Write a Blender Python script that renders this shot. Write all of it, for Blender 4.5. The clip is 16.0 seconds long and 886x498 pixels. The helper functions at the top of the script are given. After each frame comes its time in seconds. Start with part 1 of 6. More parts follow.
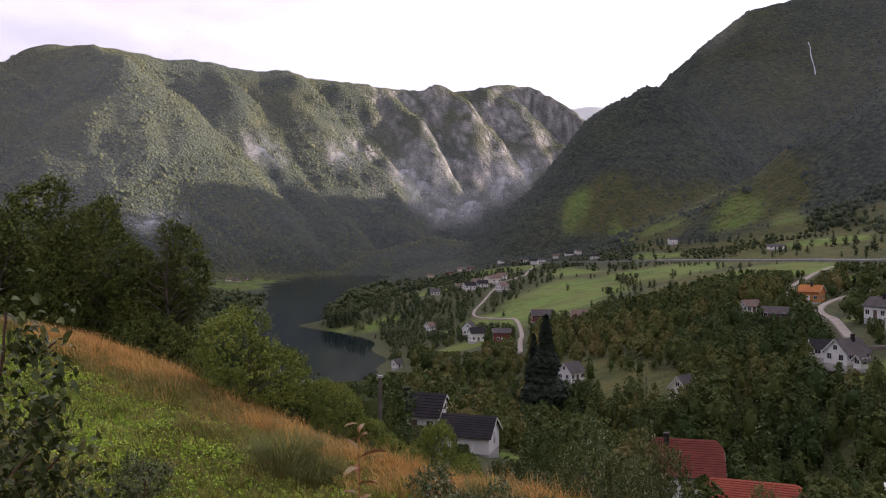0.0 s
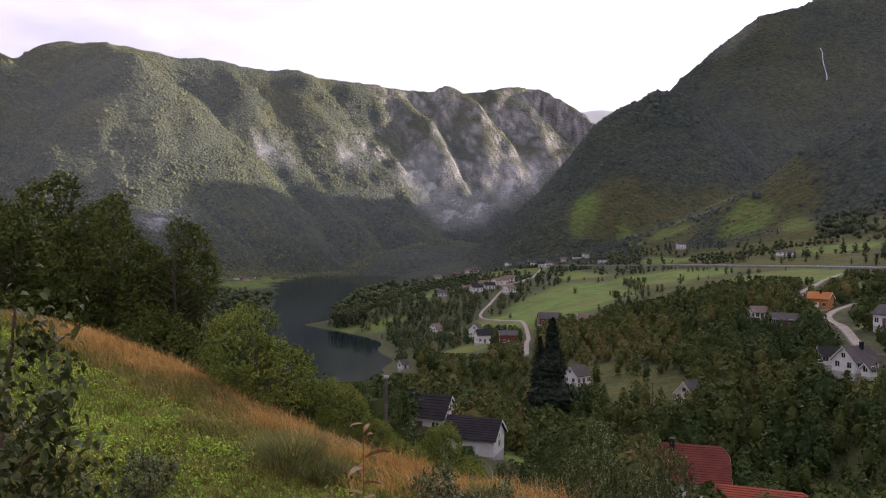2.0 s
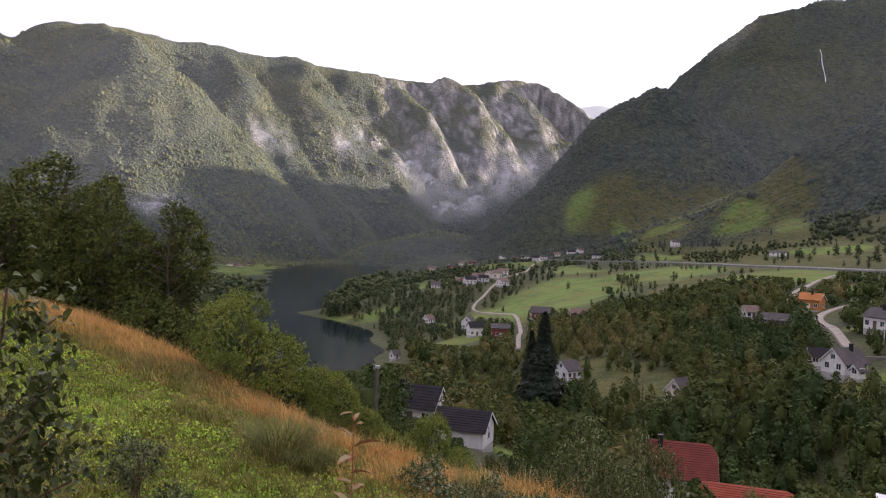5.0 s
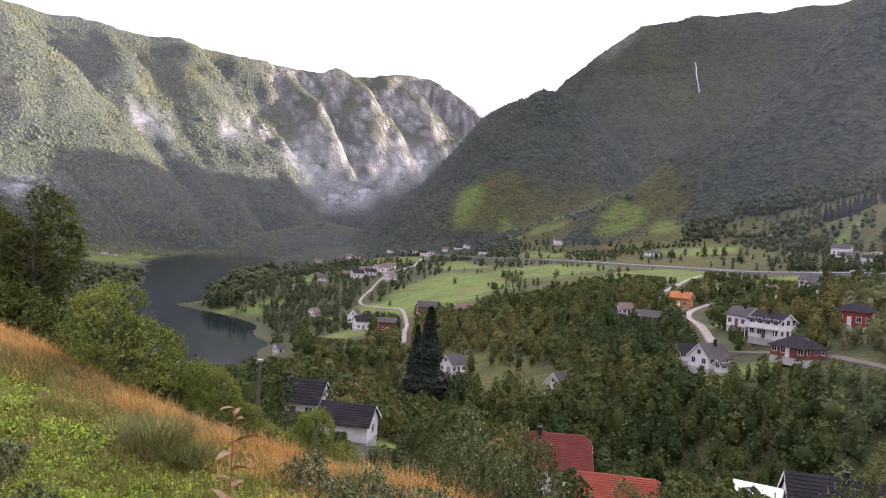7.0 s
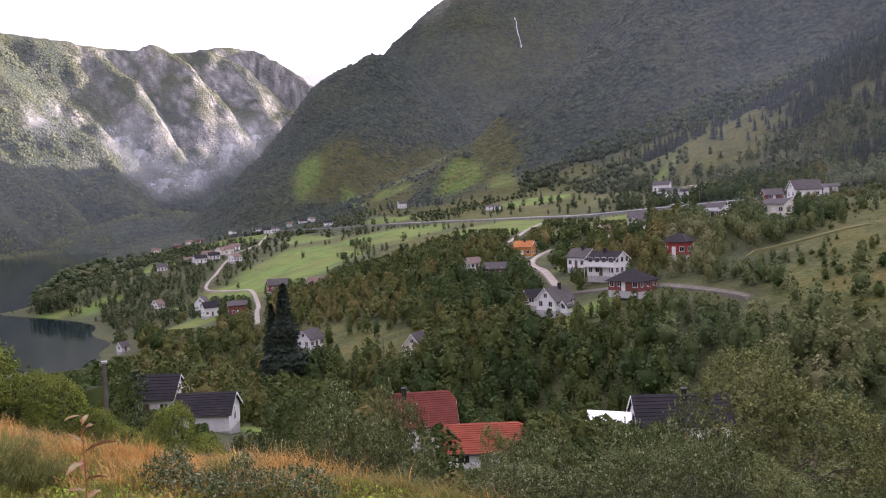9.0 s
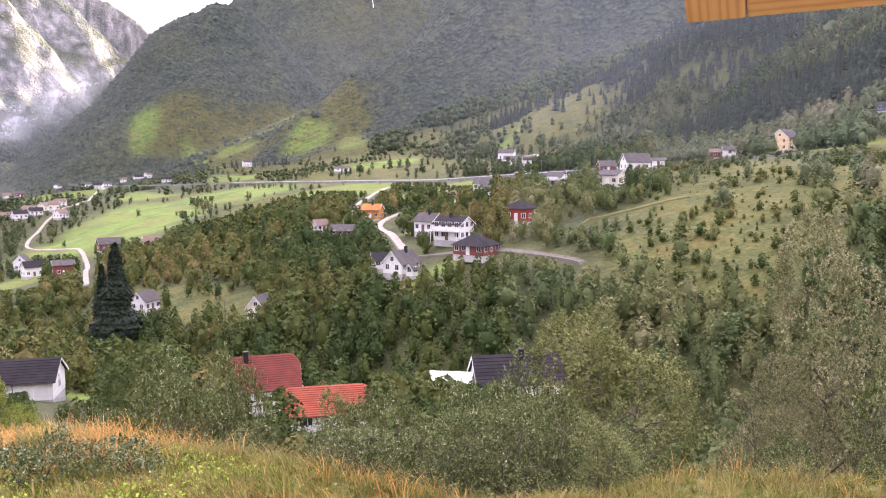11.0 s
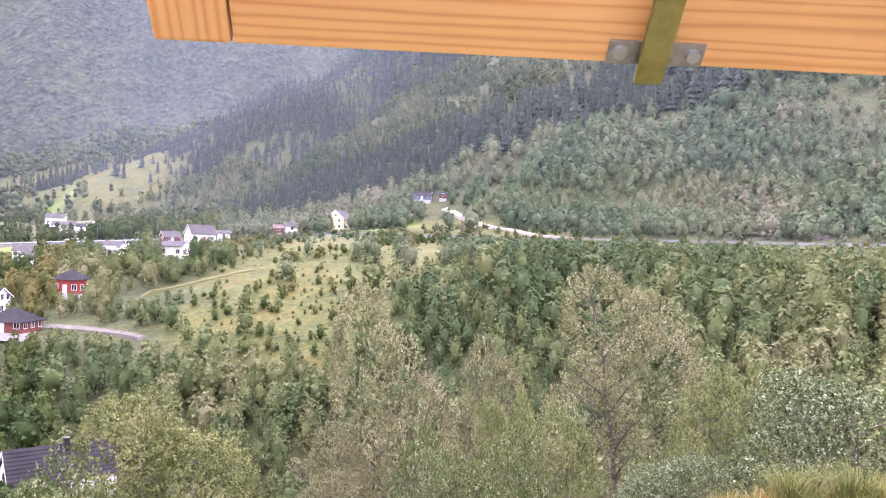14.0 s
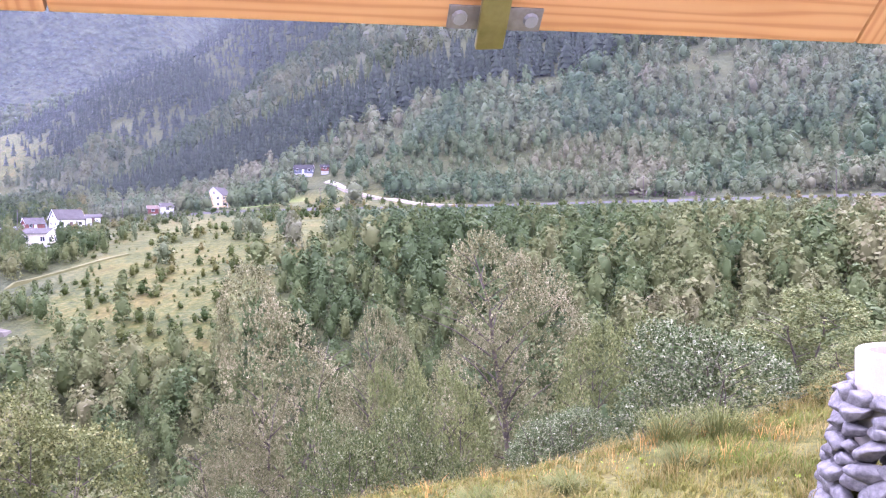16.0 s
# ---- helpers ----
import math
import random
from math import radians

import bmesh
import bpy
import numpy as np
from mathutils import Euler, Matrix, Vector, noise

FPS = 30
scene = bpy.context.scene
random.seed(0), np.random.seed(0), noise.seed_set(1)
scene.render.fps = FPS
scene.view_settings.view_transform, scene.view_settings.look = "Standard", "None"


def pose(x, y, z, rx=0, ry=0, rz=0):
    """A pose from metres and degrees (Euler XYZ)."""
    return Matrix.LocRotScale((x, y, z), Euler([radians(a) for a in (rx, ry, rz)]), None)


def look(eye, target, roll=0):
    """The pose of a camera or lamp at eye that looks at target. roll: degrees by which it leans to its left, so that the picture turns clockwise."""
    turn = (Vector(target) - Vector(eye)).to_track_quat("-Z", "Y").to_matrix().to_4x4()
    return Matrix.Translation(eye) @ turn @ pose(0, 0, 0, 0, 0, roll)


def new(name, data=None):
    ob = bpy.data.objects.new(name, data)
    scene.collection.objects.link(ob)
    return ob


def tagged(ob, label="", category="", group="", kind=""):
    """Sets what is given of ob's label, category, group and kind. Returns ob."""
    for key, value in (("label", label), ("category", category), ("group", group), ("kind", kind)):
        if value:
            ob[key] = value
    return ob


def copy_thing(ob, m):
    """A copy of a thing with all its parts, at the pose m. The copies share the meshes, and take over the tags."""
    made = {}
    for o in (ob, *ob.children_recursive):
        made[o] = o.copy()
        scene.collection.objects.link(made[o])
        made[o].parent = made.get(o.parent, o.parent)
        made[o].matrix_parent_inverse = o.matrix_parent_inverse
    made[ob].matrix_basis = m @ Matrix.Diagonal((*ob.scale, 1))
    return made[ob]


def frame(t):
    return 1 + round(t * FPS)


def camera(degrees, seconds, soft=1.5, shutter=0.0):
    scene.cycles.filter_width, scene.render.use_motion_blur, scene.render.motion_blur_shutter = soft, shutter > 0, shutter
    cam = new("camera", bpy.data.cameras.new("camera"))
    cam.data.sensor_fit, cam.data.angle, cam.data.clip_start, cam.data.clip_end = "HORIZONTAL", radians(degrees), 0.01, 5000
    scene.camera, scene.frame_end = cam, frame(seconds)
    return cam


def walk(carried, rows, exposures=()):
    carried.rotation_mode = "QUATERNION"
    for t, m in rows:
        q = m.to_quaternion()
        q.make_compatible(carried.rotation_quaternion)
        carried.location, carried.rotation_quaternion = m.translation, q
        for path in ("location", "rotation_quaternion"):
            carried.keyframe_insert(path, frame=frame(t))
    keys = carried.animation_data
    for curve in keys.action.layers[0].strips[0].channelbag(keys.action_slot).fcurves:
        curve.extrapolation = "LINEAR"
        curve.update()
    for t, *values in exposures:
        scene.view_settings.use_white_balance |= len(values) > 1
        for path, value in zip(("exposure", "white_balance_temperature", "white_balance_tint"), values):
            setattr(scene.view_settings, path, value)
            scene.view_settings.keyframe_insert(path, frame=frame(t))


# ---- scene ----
# The eye looks out of an attic roof window; z = 0 is the lake's level.
EYE = 60.0
cam = camera(59.66, 16.0, soft=1.15)
# seconds, then yaw, pitch and roll in degrees, then a small sway of the eye in metres
ROWS = [
    (0.0, 0.00, 0.00, 0.00, 0.00, 0.00), (0.5, 0.22, 0.01, 0.33, 0.00, 0.00), (1.0, 0.13, -0.07, -0.36, 0.00, 0.00),
    (1.5, 0.60, 0.03, -0.46, 0.00, 0.00), (2.0, 0.57, 0.10, -0.83, 0.00, 0.00), (2.5, 1.49, -0.40, 0.18, 0.00, 0.00),
    (3.0, 0.92, -0.04, -0.34, 0.00, 0.00), (3.5, 0.20, -0.18, -0.42, 0.00, 0.00), (3.7, 0.05, -0.80, -0.52, 0.00, 0.00),
    (5.8, -1.64, -0.30, -5.06, 0.00, 0.00), (6.0, -4.92, -1.63, -4.41, 0.00, 0.00), (6.5, -8.50, -1.37, -3.09, 0.00, 0.00),
    (7.0, -8.11, -0.52, -3.73, 0.00, 0.00), (7.5, -10.33, 0.77, -2.45, 0.00, 0.00), (8.0, -10.73, -0.86, -1.99, 0.00, 0.00),
    (8.5, -14.76, -1.59, -0.52, 0.00, 0.00), (8.7, -16.95, -2.16, 0.70, 0.00, 0.00), (10.8, -28.78, -4.02, 0.86, 0.00, 0.00),
    (11.0, -30.70, -5.78, 0.19, 0.14, 0.06), (11.5, -37.38, -6.46, 2.82, 0.44, 0.20), (12.0, -44.73, -4.99, 0.48, 0.44, 0.20),
    (12.5, -51.93, -4.27, 0.84, 0.44, 0.20), (13.0, -58.75, -3.92, 0.16, 0.44, 0.20), (13.5, -61.04, 0.02, -1.16, 0.44, 0.20),
    (14.0, -62.03, 0.11, -1.96, 0.44, 0.20), (14.5, -62.62, -2.83, 0.00, 0.44, 0.20), (15.0, -62.88, -5.62, 0.34, 0.44, 0.20),
    (15.5, -63.76, -5.21, 0.20, 0.44, 0.20), (16.0, -70.50, -2.00, 0.89, 0.46, 0.17),
]
EXPOSURES = [(0.0, 1.68, 6040, 32.5), (3.7, 1.8, 6040, 32.5), (6.0, 2.37, 5990, 33.5), (7.0, 2.64, 5940, 34.5), (8.0, 2.4, 5890, 35.5), (8.7, 2.48, 5890, 35.5), (11.0, 3.62, 6050, 37.5), (12.0, 4.17, 5960, 38.5), (13.0, 4.45, 5800, 40.5), (13.6, 4.4, 5750, 41.5), (14.2, 4.4, 5700, 42.5), (15.0, 4.37, 5900, 39.5), (15.5, 4.40, 5380, 45.5), (16.0, 4.48, 5270, 50.5)]
walk(cam, [(t, pose(ex, ey, EYE, 90 + pitch, roll, yaw)) for t, yaw, pitch, roll, ex, ey in ROWS], EXPOSURES)

# ---- world and sun ----
SUN_AZ, SUN_EL = 69.0, 14.0   # degrees right of the first view, degrees up
world = bpy.data.worlds.new("sky")
scene.world = world
world.use_nodes = True
wn, wl = world.node_tree.nodes, world.node_tree.links
wn.clear()
w_out = wn.new("ShaderNodeOutputWorld")
w_bg = wn.new("ShaderNodeBackground")
w_sky = wn.new("ShaderNodeTexSky")
w_sky.sky_type, w_sky.sun_disc = "NISHITA", False
w_sky.sun_elevation, w_sky.sun_rotation = radians(SUN_EL), radians(SUN_AZ)
w_scale = wn.new("ShaderNodeVectorMath")
w_scale.operation = "SCALE"
w_scale.inputs["Scale"].default_value = 0.1
w_co = wn.new("ShaderNodeTexCoord")
w_map = wn.new("ShaderNodeMapping")
w_map.inputs["Scale"].default_value = (1.0, 1.0, 3.2)
w_noise = wn.new("ShaderNodeTexNoise")
w_noise.inputs["Scale"].default_value = 2.3
w_noise.inputs["Detail"].default_value = 5.0
w_ramp = wn.new("ShaderNodeValToRGB")
w_ramp.color_ramp.elements[0].position, w_ramp.color_ramp.elements[0].color = 0.40, (0.60, 0.58, 0.575, 1)
w_ramp.color_ramp.elements[1].position, w_ramp.color_ramp.elements[1].color = 0.60, (1.05, 1.02, 1.02, 1)
w_mix = wn.new("ShaderNodeMix")
w_mix.data_type = "RGBA"
w_mix.inputs["Factor"].default_value = 0.82
wl.new(w_co.outputs["Generated"], w_map.inputs["Vector"])
wl.new(w_map.outputs["Vector"], w_noise.inputs["Vector"])
wl.new(w_noise.outputs["Fac"], w_ramp.inputs["Fac"])
wl.new(w_sky.outputs["Color"], w_scale.inputs[0])
wl.new(w_scale.outputs["Vector"], w_mix.inputs["A"])
wl.new(w_ramp.outputs["Color"], w_mix.inputs["B"])
w_dir = wn.new("ShaderNodeVectorMath")        # the cloud glows towards the hidden sun
w_dir.operation = "DOT_PRODUCT"
w_dir.inputs[1].default_value = (math.sin(radians(SUN_AZ - 8)) * 0.65, math.cos(radians(SUN_AZ - 8)) * 0.65, 0.76)
w_glow = wn.new("ShaderNodeMapRange")
w_glow.inputs["From Min"].default_value, w_glow.inputs["From Max"].default_value = -0.15, 1.0
w_glow.inputs["To Min"].default_value, w_glow.inputs["To Max"].default_value = 0.62, 1.4
w_bright = wn.new("ShaderNodeVectorMath")
w_bright.operation = "SCALE"
wl.new(w_co.outputs["Generated"], w_dir.inputs[0])
wl.new(w_dir.outputs["Value"], w_glow.inputs["Value"])
wl.new(w_glow.outputs["Result"], w_bright.inputs["Scale"])
wl.new(w_mix.outputs["Result"], w_bright.inputs[0])
wl.new(w_bright.outputs["Vector"], w_bg.inputs["Color"])
w_bg.inputs["Strength"].default_value = 0.52
wl.new(w_bg.outputs["Background"], w_out.inputs["Surface"])
sun = new("sun", bpy.data.lights.new("sun", "SUN"))
sun.data.energy, sun.data.angle, sun.data.color = 5.0, radians(0.6), (1.0, 0.88, 0.66)
_a, _e = radians(SUN_AZ), radians(SUN_EL)
sun.matrix_world = look((0, 0, 900), (-math.sin(_a) * math.cos(_e), -math.cos(_a) * math.cos(_e), 900 - math.sin(_e)))


# ---- materials ----
def material(name):
    m = bpy.data.materials.new(name)
    m.use_nodes = True
    n = m.node_tree.nodes
    return m, n, m.node_tree.links, n["Principled BSDF"]


def noise_node(n, l, scale, detail=4.0, rough=0.6, vector=None, coords="Object"):
    t = n.new("ShaderNodeTexNoise")
    t.inputs["Scale"].default_value, t.inputs["Detail"].default_value, t.inputs["Roughness"].default_value = scale, detail, rough
    if vector is None:
        vector = n.new("ShaderNodeTexCoord").outputs[coords]
    l.new(vector, t.inputs["Vector"])
    return t.outputs["Fac"]


def ramp(n, l, fac, stops):
    r = n.new("ShaderNodeValToRGB")
    e = r.color_ramp.elements
    e[0].position, e[0].color = stops[0][0], (*stops[0][1], 1)
    e[1].position, e[1].color = stops[-1][0], (*stops[-1][1], 1)
    for p, c in stops[1:-1]:
        k = e.new(p)
        k.color = (*c, 1)
    l.new(fac, r.inputs["Fac"])
    return r.outputs["Color"]


def mixed(n, l, fac, a, b, blend="MIX"):
    m = n.new("ShaderNodeMix")
    m.data_type, m.blend_type = "RGBA", blend
    for key, v in (("Factor", fac), ("A", a), ("B", b)):
        if isinstance(v, (int, float)):
            m.inputs[key].default_value = v
        elif isinstance(v, tuple):
            m.inputs[key].default_value = (*v, 1)
        else:
            l.new(v, m.inputs[key])
    return m.outputs["Result"]


def bumped(n, l, shader, height, strength=0.4, distance=0.05):
    b = n.new("ShaderNodeBump")
    b.inputs["Strength"].default_value, b.inputs["Distance"].default_value = strength, distance
    l.new(height, b.inputs["Height"])
    l.new(b.outputs["Normal"], shader.inputs["Normal"])


def plain(name, dark, light, scale=6.0, rough=0.7, metal=0.0, bump=0.15, distance=0.01, fine=60.0, gloss=0.35):
    """A painted or raw surface: stains at one scale, grain at another."""
    m, n, l, s = material(name)
    big, small = noise_node(n, l, scale), noise_node(n, l, fine, 3.0)
    c = ramp(n, l, big, [(0.3, dark), (0.7, light)])
    c = mixed(n, l, 0.18, c, ramp(n, l, small, [(0.3, tuple(k * 0.6 for k in dark)), (0.7, light)]))
    l.new(c, s.inputs["Base Color"])
    s.inputs["Roughness"].default_value, s.inputs["Metallic"].default_value = rough, metal
    s.inputs["Specular IOR Level"].default_value = gloss
    bumped(n, l, s, small, bump, distance)
    return m


def foliage(name, stops, scale=0.25, rough=0.7, through_light=0.18, fine=0.0, depth=0.0, kin=False):
    """Leaves: hue by island and by clump, with some light let through."""
    m, n, l, s = material(name)
    geo = n.new("ShaderNodeNewGeometry")
    clump = noise_node(n, l, scale, 3.0)
    add = n.new("ShaderNodeMath")
    add.operation = "MULTIPLY_ADD"
    l.new(geo.outputs["Random Per Island"], add.inputs[0])
    add.inputs[1].default_value = 0.45
    sub = n.new("ShaderNodeMath")
    sub.operation = "MULTIPLY_ADD"
    l.new(clump, sub.inputs[0])
    sub.inputs[1].default_value, sub.inputs[2].default_value = 1.3, -0.38
    l.new(sub.outputs[0], add.inputs[2])
    if kin:     # the kind of tree sets the hue, leaf by leaf variation is small
        own = n.new("ShaderNodeAttribute")
        own.attribute_name = "kin"
        add.inputs[1].default_value = 0.16
        l.new(own.outputs["Fac"], add.inputs[2])
    c = ramp(n, l, add.outputs[0], stops)
    if fine:
        # noise paints shaded gaps and bright leaves into smooth far crowns
        sprays = noise_node(n, l, fine, 4.0, 0.7)
        c = mixed(n, l, 1.0, c, ramp(n, l, sprays, [(0.32, (0.3, 0.3, 0.3)), (0.52, (0.95, 0.95, 0.95)), (0.72, (1.5, 1.5, 1.45))]), "MULTIPLY")
        bumped(n, l, s, sprays, 1.0, depth)
    l.new(c, s.inputs["Base Color"])
    s.inputs["Roughness"].default_value = rough
    s.inputs["Specular IOR Level"].default_value = 0.15
    if through_light:
        tr = n.new("ShaderNodeBsdfTranslucent")
        l.new(c, tr.inputs["Color"])
        mx = n.new("ShaderNodeMixShader")
        mx.inputs["Fac"].default_value = through_light
        l.new(s.outputs[0], mx.inputs[1])
        l.new(tr.outputs[0], mx.inputs[2])
        l.new(mx.outputs[0], n["Material Output"].inputs["Surface"])
    return m


def terrain_material():
    """Grass, heath, wood floor and rock, chosen by what grows there."""
    m, n, l, s = material("hillside")
    at = {}
    for k in ("field", "heath", "rock", "floor", "lawn"):
        a = n.new("ShaderNodeAttribute")
        a.attribute_name = k
        at[k] = a.outputs["Fac"]
    f3, f30, f200 = noise_node(n, l, 0.9, 5.0), noise_node(n, l, 0.07, 6.0, 0.7), noise_node(n, l, 0.008, 5.0)
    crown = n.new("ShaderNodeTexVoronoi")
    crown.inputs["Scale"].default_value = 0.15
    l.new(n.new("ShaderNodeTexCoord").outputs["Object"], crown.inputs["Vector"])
    # far canopy: shade between crowns is painted in, darker off each centre
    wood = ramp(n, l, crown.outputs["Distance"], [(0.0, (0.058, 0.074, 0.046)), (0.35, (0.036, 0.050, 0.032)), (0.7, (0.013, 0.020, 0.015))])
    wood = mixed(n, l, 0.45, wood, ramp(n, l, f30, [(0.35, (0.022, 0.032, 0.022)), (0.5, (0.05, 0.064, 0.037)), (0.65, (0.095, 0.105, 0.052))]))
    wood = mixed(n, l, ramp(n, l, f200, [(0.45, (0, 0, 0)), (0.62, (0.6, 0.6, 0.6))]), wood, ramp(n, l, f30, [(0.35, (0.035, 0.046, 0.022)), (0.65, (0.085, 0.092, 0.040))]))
    grass = ramp(n, l, f30, [(0.25, (0.058, 0.112, 0.014)), (0.5, (0.098, 0.165, 0.024)), (0.75, (0.175, 0.205, 0.042))])
    grass = mixed(n, l, ramp(n, l, noise_node(n, l, 0.028, 5.0, 0.65), [(0.46, (0, 0, 0)), (0.60, (0.75, 0.75, 0.75))]), grass, (0.120, 0.112, 0.030))
    grass = mixed(n, l, ramp(n, l, noise_node(n, l, 0.05, 4.0, 0.6), [(0.50, (0, 0, 0)), (0.64, (0.6, 0.6, 0.6))]), grass, (0.035, 0.075, 0.012))
    grass = mixed(n, l, 0.25, grass, ramp(n, l, f3, [(0.3, (0.042, 0.072, 0.014)), (0.7, (0.17, 0.185, 0.056))]))
    heath = ramp(n, l, f30, [(0.32, (0.020, 0.033, 0.009)), (0.44, (0.042, 0.056, 0.013)), (0.54, (0.073, 0.079, 0.017)), (0.64, (0.104, 0.083, 0.022)), (0.74, (0.112, 0.098, 0.029))])
    heath = mixed(n, l, 0.5, heath, ramp(n, l, f3, [(0.32, (0.014, 0.022, 0.007)), (0.5, (0.070, 0.074, 0.019)), (0.68, (0.145, 0.120, 0.038))]))
    streak = n.new("ShaderNodeMapping")
    streak.inputs["Scale"].default_value = (1.0, 1.0, 0.22)
    l.new(n.new("ShaderNodeTexCoord").outputs["Object"], streak.inputs["Vector"])
    cliff = noise_node(n, l, 0.035, 6.0, 0.65, streak.outputs["Vector"])
    stone = ramp(n, l, cliff, [(0.35, (0.07, 0.075, 0.065)), (0.5, (0.19, 0.185, 0.165)), (0.68, (0.44, 0.42, 0.39))])
    litter = ramp(n, l, f3, [(0.3, (0.018, 0.026, 0.010)), (0.5, (0.045, 0.055, 0.020)), (0.7, (0.10, 0.10, 0.04))])
    litter = mixed(n, l, 0.5, litter, ramp(n, l, f30, [(0.3, (0.02, 0.03, 0.012)), (0.7, (0.085, 0.085, 0.03))]))
    f60 = noise_node(n, l, 14.0, 4.0, 0.7)
    garden = ramp(n, l, f3, [(0.3, (0.040, 0.050, 0.009)), (0.5, (0.078, 0.080, 0.015)), (0.7, (0.125, 0.100, 0.026))])
    garden = mixed(n, l, 0.55, garden, ramp(n, l, f60, [(0.35, (0.016, 0.022, 0.006)), (0.5, (0.07, 0.072, 0.014)), (0.65, (0.16, 0.14, 0.035))]))
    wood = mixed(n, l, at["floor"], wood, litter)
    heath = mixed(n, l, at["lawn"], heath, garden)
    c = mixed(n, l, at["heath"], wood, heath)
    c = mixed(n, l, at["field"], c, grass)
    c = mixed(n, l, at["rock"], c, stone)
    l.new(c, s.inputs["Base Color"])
    s.inputs["Roughness"].default_value = 0.9
    s.inputs["Specular IOR Level"].default_value = 0.15
    b1 = n.new("ShaderNodeBump")
    b1.inputs["Strength"].default_value, b1.inputs["Distance"].default_value = 0.9, 7.0
    tenth = n.new("ShaderNodeMath")
    tenth.operation = "MULTIPLY"
    tenth.inputs[1].default_value = 2.2
    l.new(f30, tenth.inputs[0])
    calm = n.new("ShaderNodeMapRange")        # the coarse canopy relief belongs to the far slopes only
    calm.inputs["To Min"].default_value, calm.inputs["To Max"].default_value = 0.9, 0.2
    l.new(at["floor"], calm.inputs["Value"])
    l.new(calm.outputs["Result"], b1.inputs["Strength"])
    hgt = n.new("ShaderNodeMath")
    hgt.operation = "SUBTRACT"
    l.new(tenth.outputs[0], hgt.inputs[0])
    l.new(crown.outputs["Distance"], hgt.inputs[1])
    l.new(hgt.outputs[0], b1.inputs["Height"])
    b2 = n.new("ShaderNodeBump")
    b2.inputs["Strength"].default_value, b2.inputs["Distance"].default_value = 0.4, 0.15
    l.new(f3, b2.inputs["Height"])
    l.new(b1.outputs["Normal"], b2.inputs["Normal"])
    l.new(b2.outputs["Normal"], s.inputs["Normal"])
    return m


HILLSIDE = terrain_material()


# ---- the lie of the land ----
def smooth(a, b, v):
    k = np.clip((v - a) / (b - a), 0, 1)
    return k * k * (3 - 2 * k)


def lattice(x, y, seed):
    """Smooth value noise between -1 and 1, one lattice cell wide per unit."""
    xi, yi = np.floor(x).astype(np.int64), np.floor(y).astype(np.int64)
    fx, fy = x - xi, y - yi
    fx, fy = fx * fx * (3 - 2 * fx), fy * fy * (3 - 2 * fy)

    def h(i, j):
        k = (i * 374761393 + j * 668265263 + seed * 974711) & 0x7FFFFFFF
        k = ((k ^ (k >> 13)) * 1274126177) & 0x7FFFFFFF
        return ((k ^ (k >> 16)) & 0xFFFF) / 32767.5 - 1
    return (h(xi, yi) * (1 - fx) + h(xi + 1, yi) * fx) * (1 - fy) + (h(xi, yi + 1) * (1 - fx) + h(xi + 1, yi + 1) * fx) * fy


def rough(x, y, size, seed, octaves=4):
    v, amp = 0, 1.0
    for k in range(octaves):
        v = v + amp * lattice(x / size * 2 ** k + 17.3 * k, y / size * 2 ** k - 9.1 * k, seed + k)
        amp *= 0.5
    return v


def crest(x, y, points, steep, round_off=25.0):
    """Height of a ridge that runs along points and falls away on both sides."""
    best = np.full(np.shape(x), -1e3)
    for (ax, ay, az), (bx, by, bz) in zip(points, points[1:]):
        dx, dy = bx - ax, by - ay
        k = np.clip(((x - ax) * dx + (y - ay) * dy) / (dx * dx + dy * dy), 0, 1)
        d = np.hypot(x - ax - k * dx, y - ay - k * dy)
        best = np.maximum(best, az + k * (bz - az) - steep * (np.sqrt(d * d + round_off ** 2) - round_off))
    return best


# the valley's deepest line (stream, then lake) and the road, by their y
VALLEY = [(-400, 150, 75, 2), (-100, 100, 34, 2), (60, 76, 22, 3), (150, 44, 15, 3), (250, -5, 8, 4), (330, -52, 2, 12), (370, -75, 0, 48), (450, -86, 0, 52), (520, -100, 0, 50),
          (560, -114, 0, 36), (600, -134, 0, 22), (650, -136, 0, 34), (823, -150, 0, 40), (1000, -172, 0, 54), (1360, -212, 0, 100), (1700, -208, 0, 95), (1840, -170, 3, 10), (2600, 60, 40, 10), (4800, 900, 120, 10)]
ROAD = [(-400, 255, 68), (0, 236, 65), (165, 238, 65), (240, 232, 60), (370, 215, 54), (680, 180, 50), (1000, 118, 43), (1500, 110, 42), (2000, 160, 45), (4800, 900, 150)]
RIDGES = [
    ([(1800, 1850, 900), (1294, 1991, 791), (914, 1988, 720), (792, 1969, 688), (716, 1943, 590), (590, 1880, 440), (430, 1900, 300)], 1.0),
    ([(640, 1720, 300), (540, 1600, 340), (443, 1496, 374), (395, 1505, 376), (351, 1520, 358), (292, 1573, 262), (230, 1634, 196), (128, 1745, 118), (30, 1850, 45)], 1.15),
    ([(1300, 860, 760), (884, 884, 565), (690, 920, 412), (566, 920, 303), (467, 940, 226), (397, 950, 165), (352, 936, 93)], 1.1),
    ([(1100, 300, 560), (706, 376, 335), (536, 419, 224), (513, 446, 200), (474, 501, 152), (450, 562, 128), (403, 645, 90)], 0.95),
    # unseen range, added to cast shadow on the far mountain's lower half
    ([(850, 2350, 600), (1200, 2750, 600), (1700, 3200, 640)], 0.8),
    ([(-150, 1930, 55), (-40, 1960, 92), (60, 1990, 84), (150, 2050, 60)], 0.45),
    ([(1400, 4300, 840), (700, 4350, 870), (450, 4100, 800), (200, 4150, 850), (-300, 4500, 850)], 0.7),
]
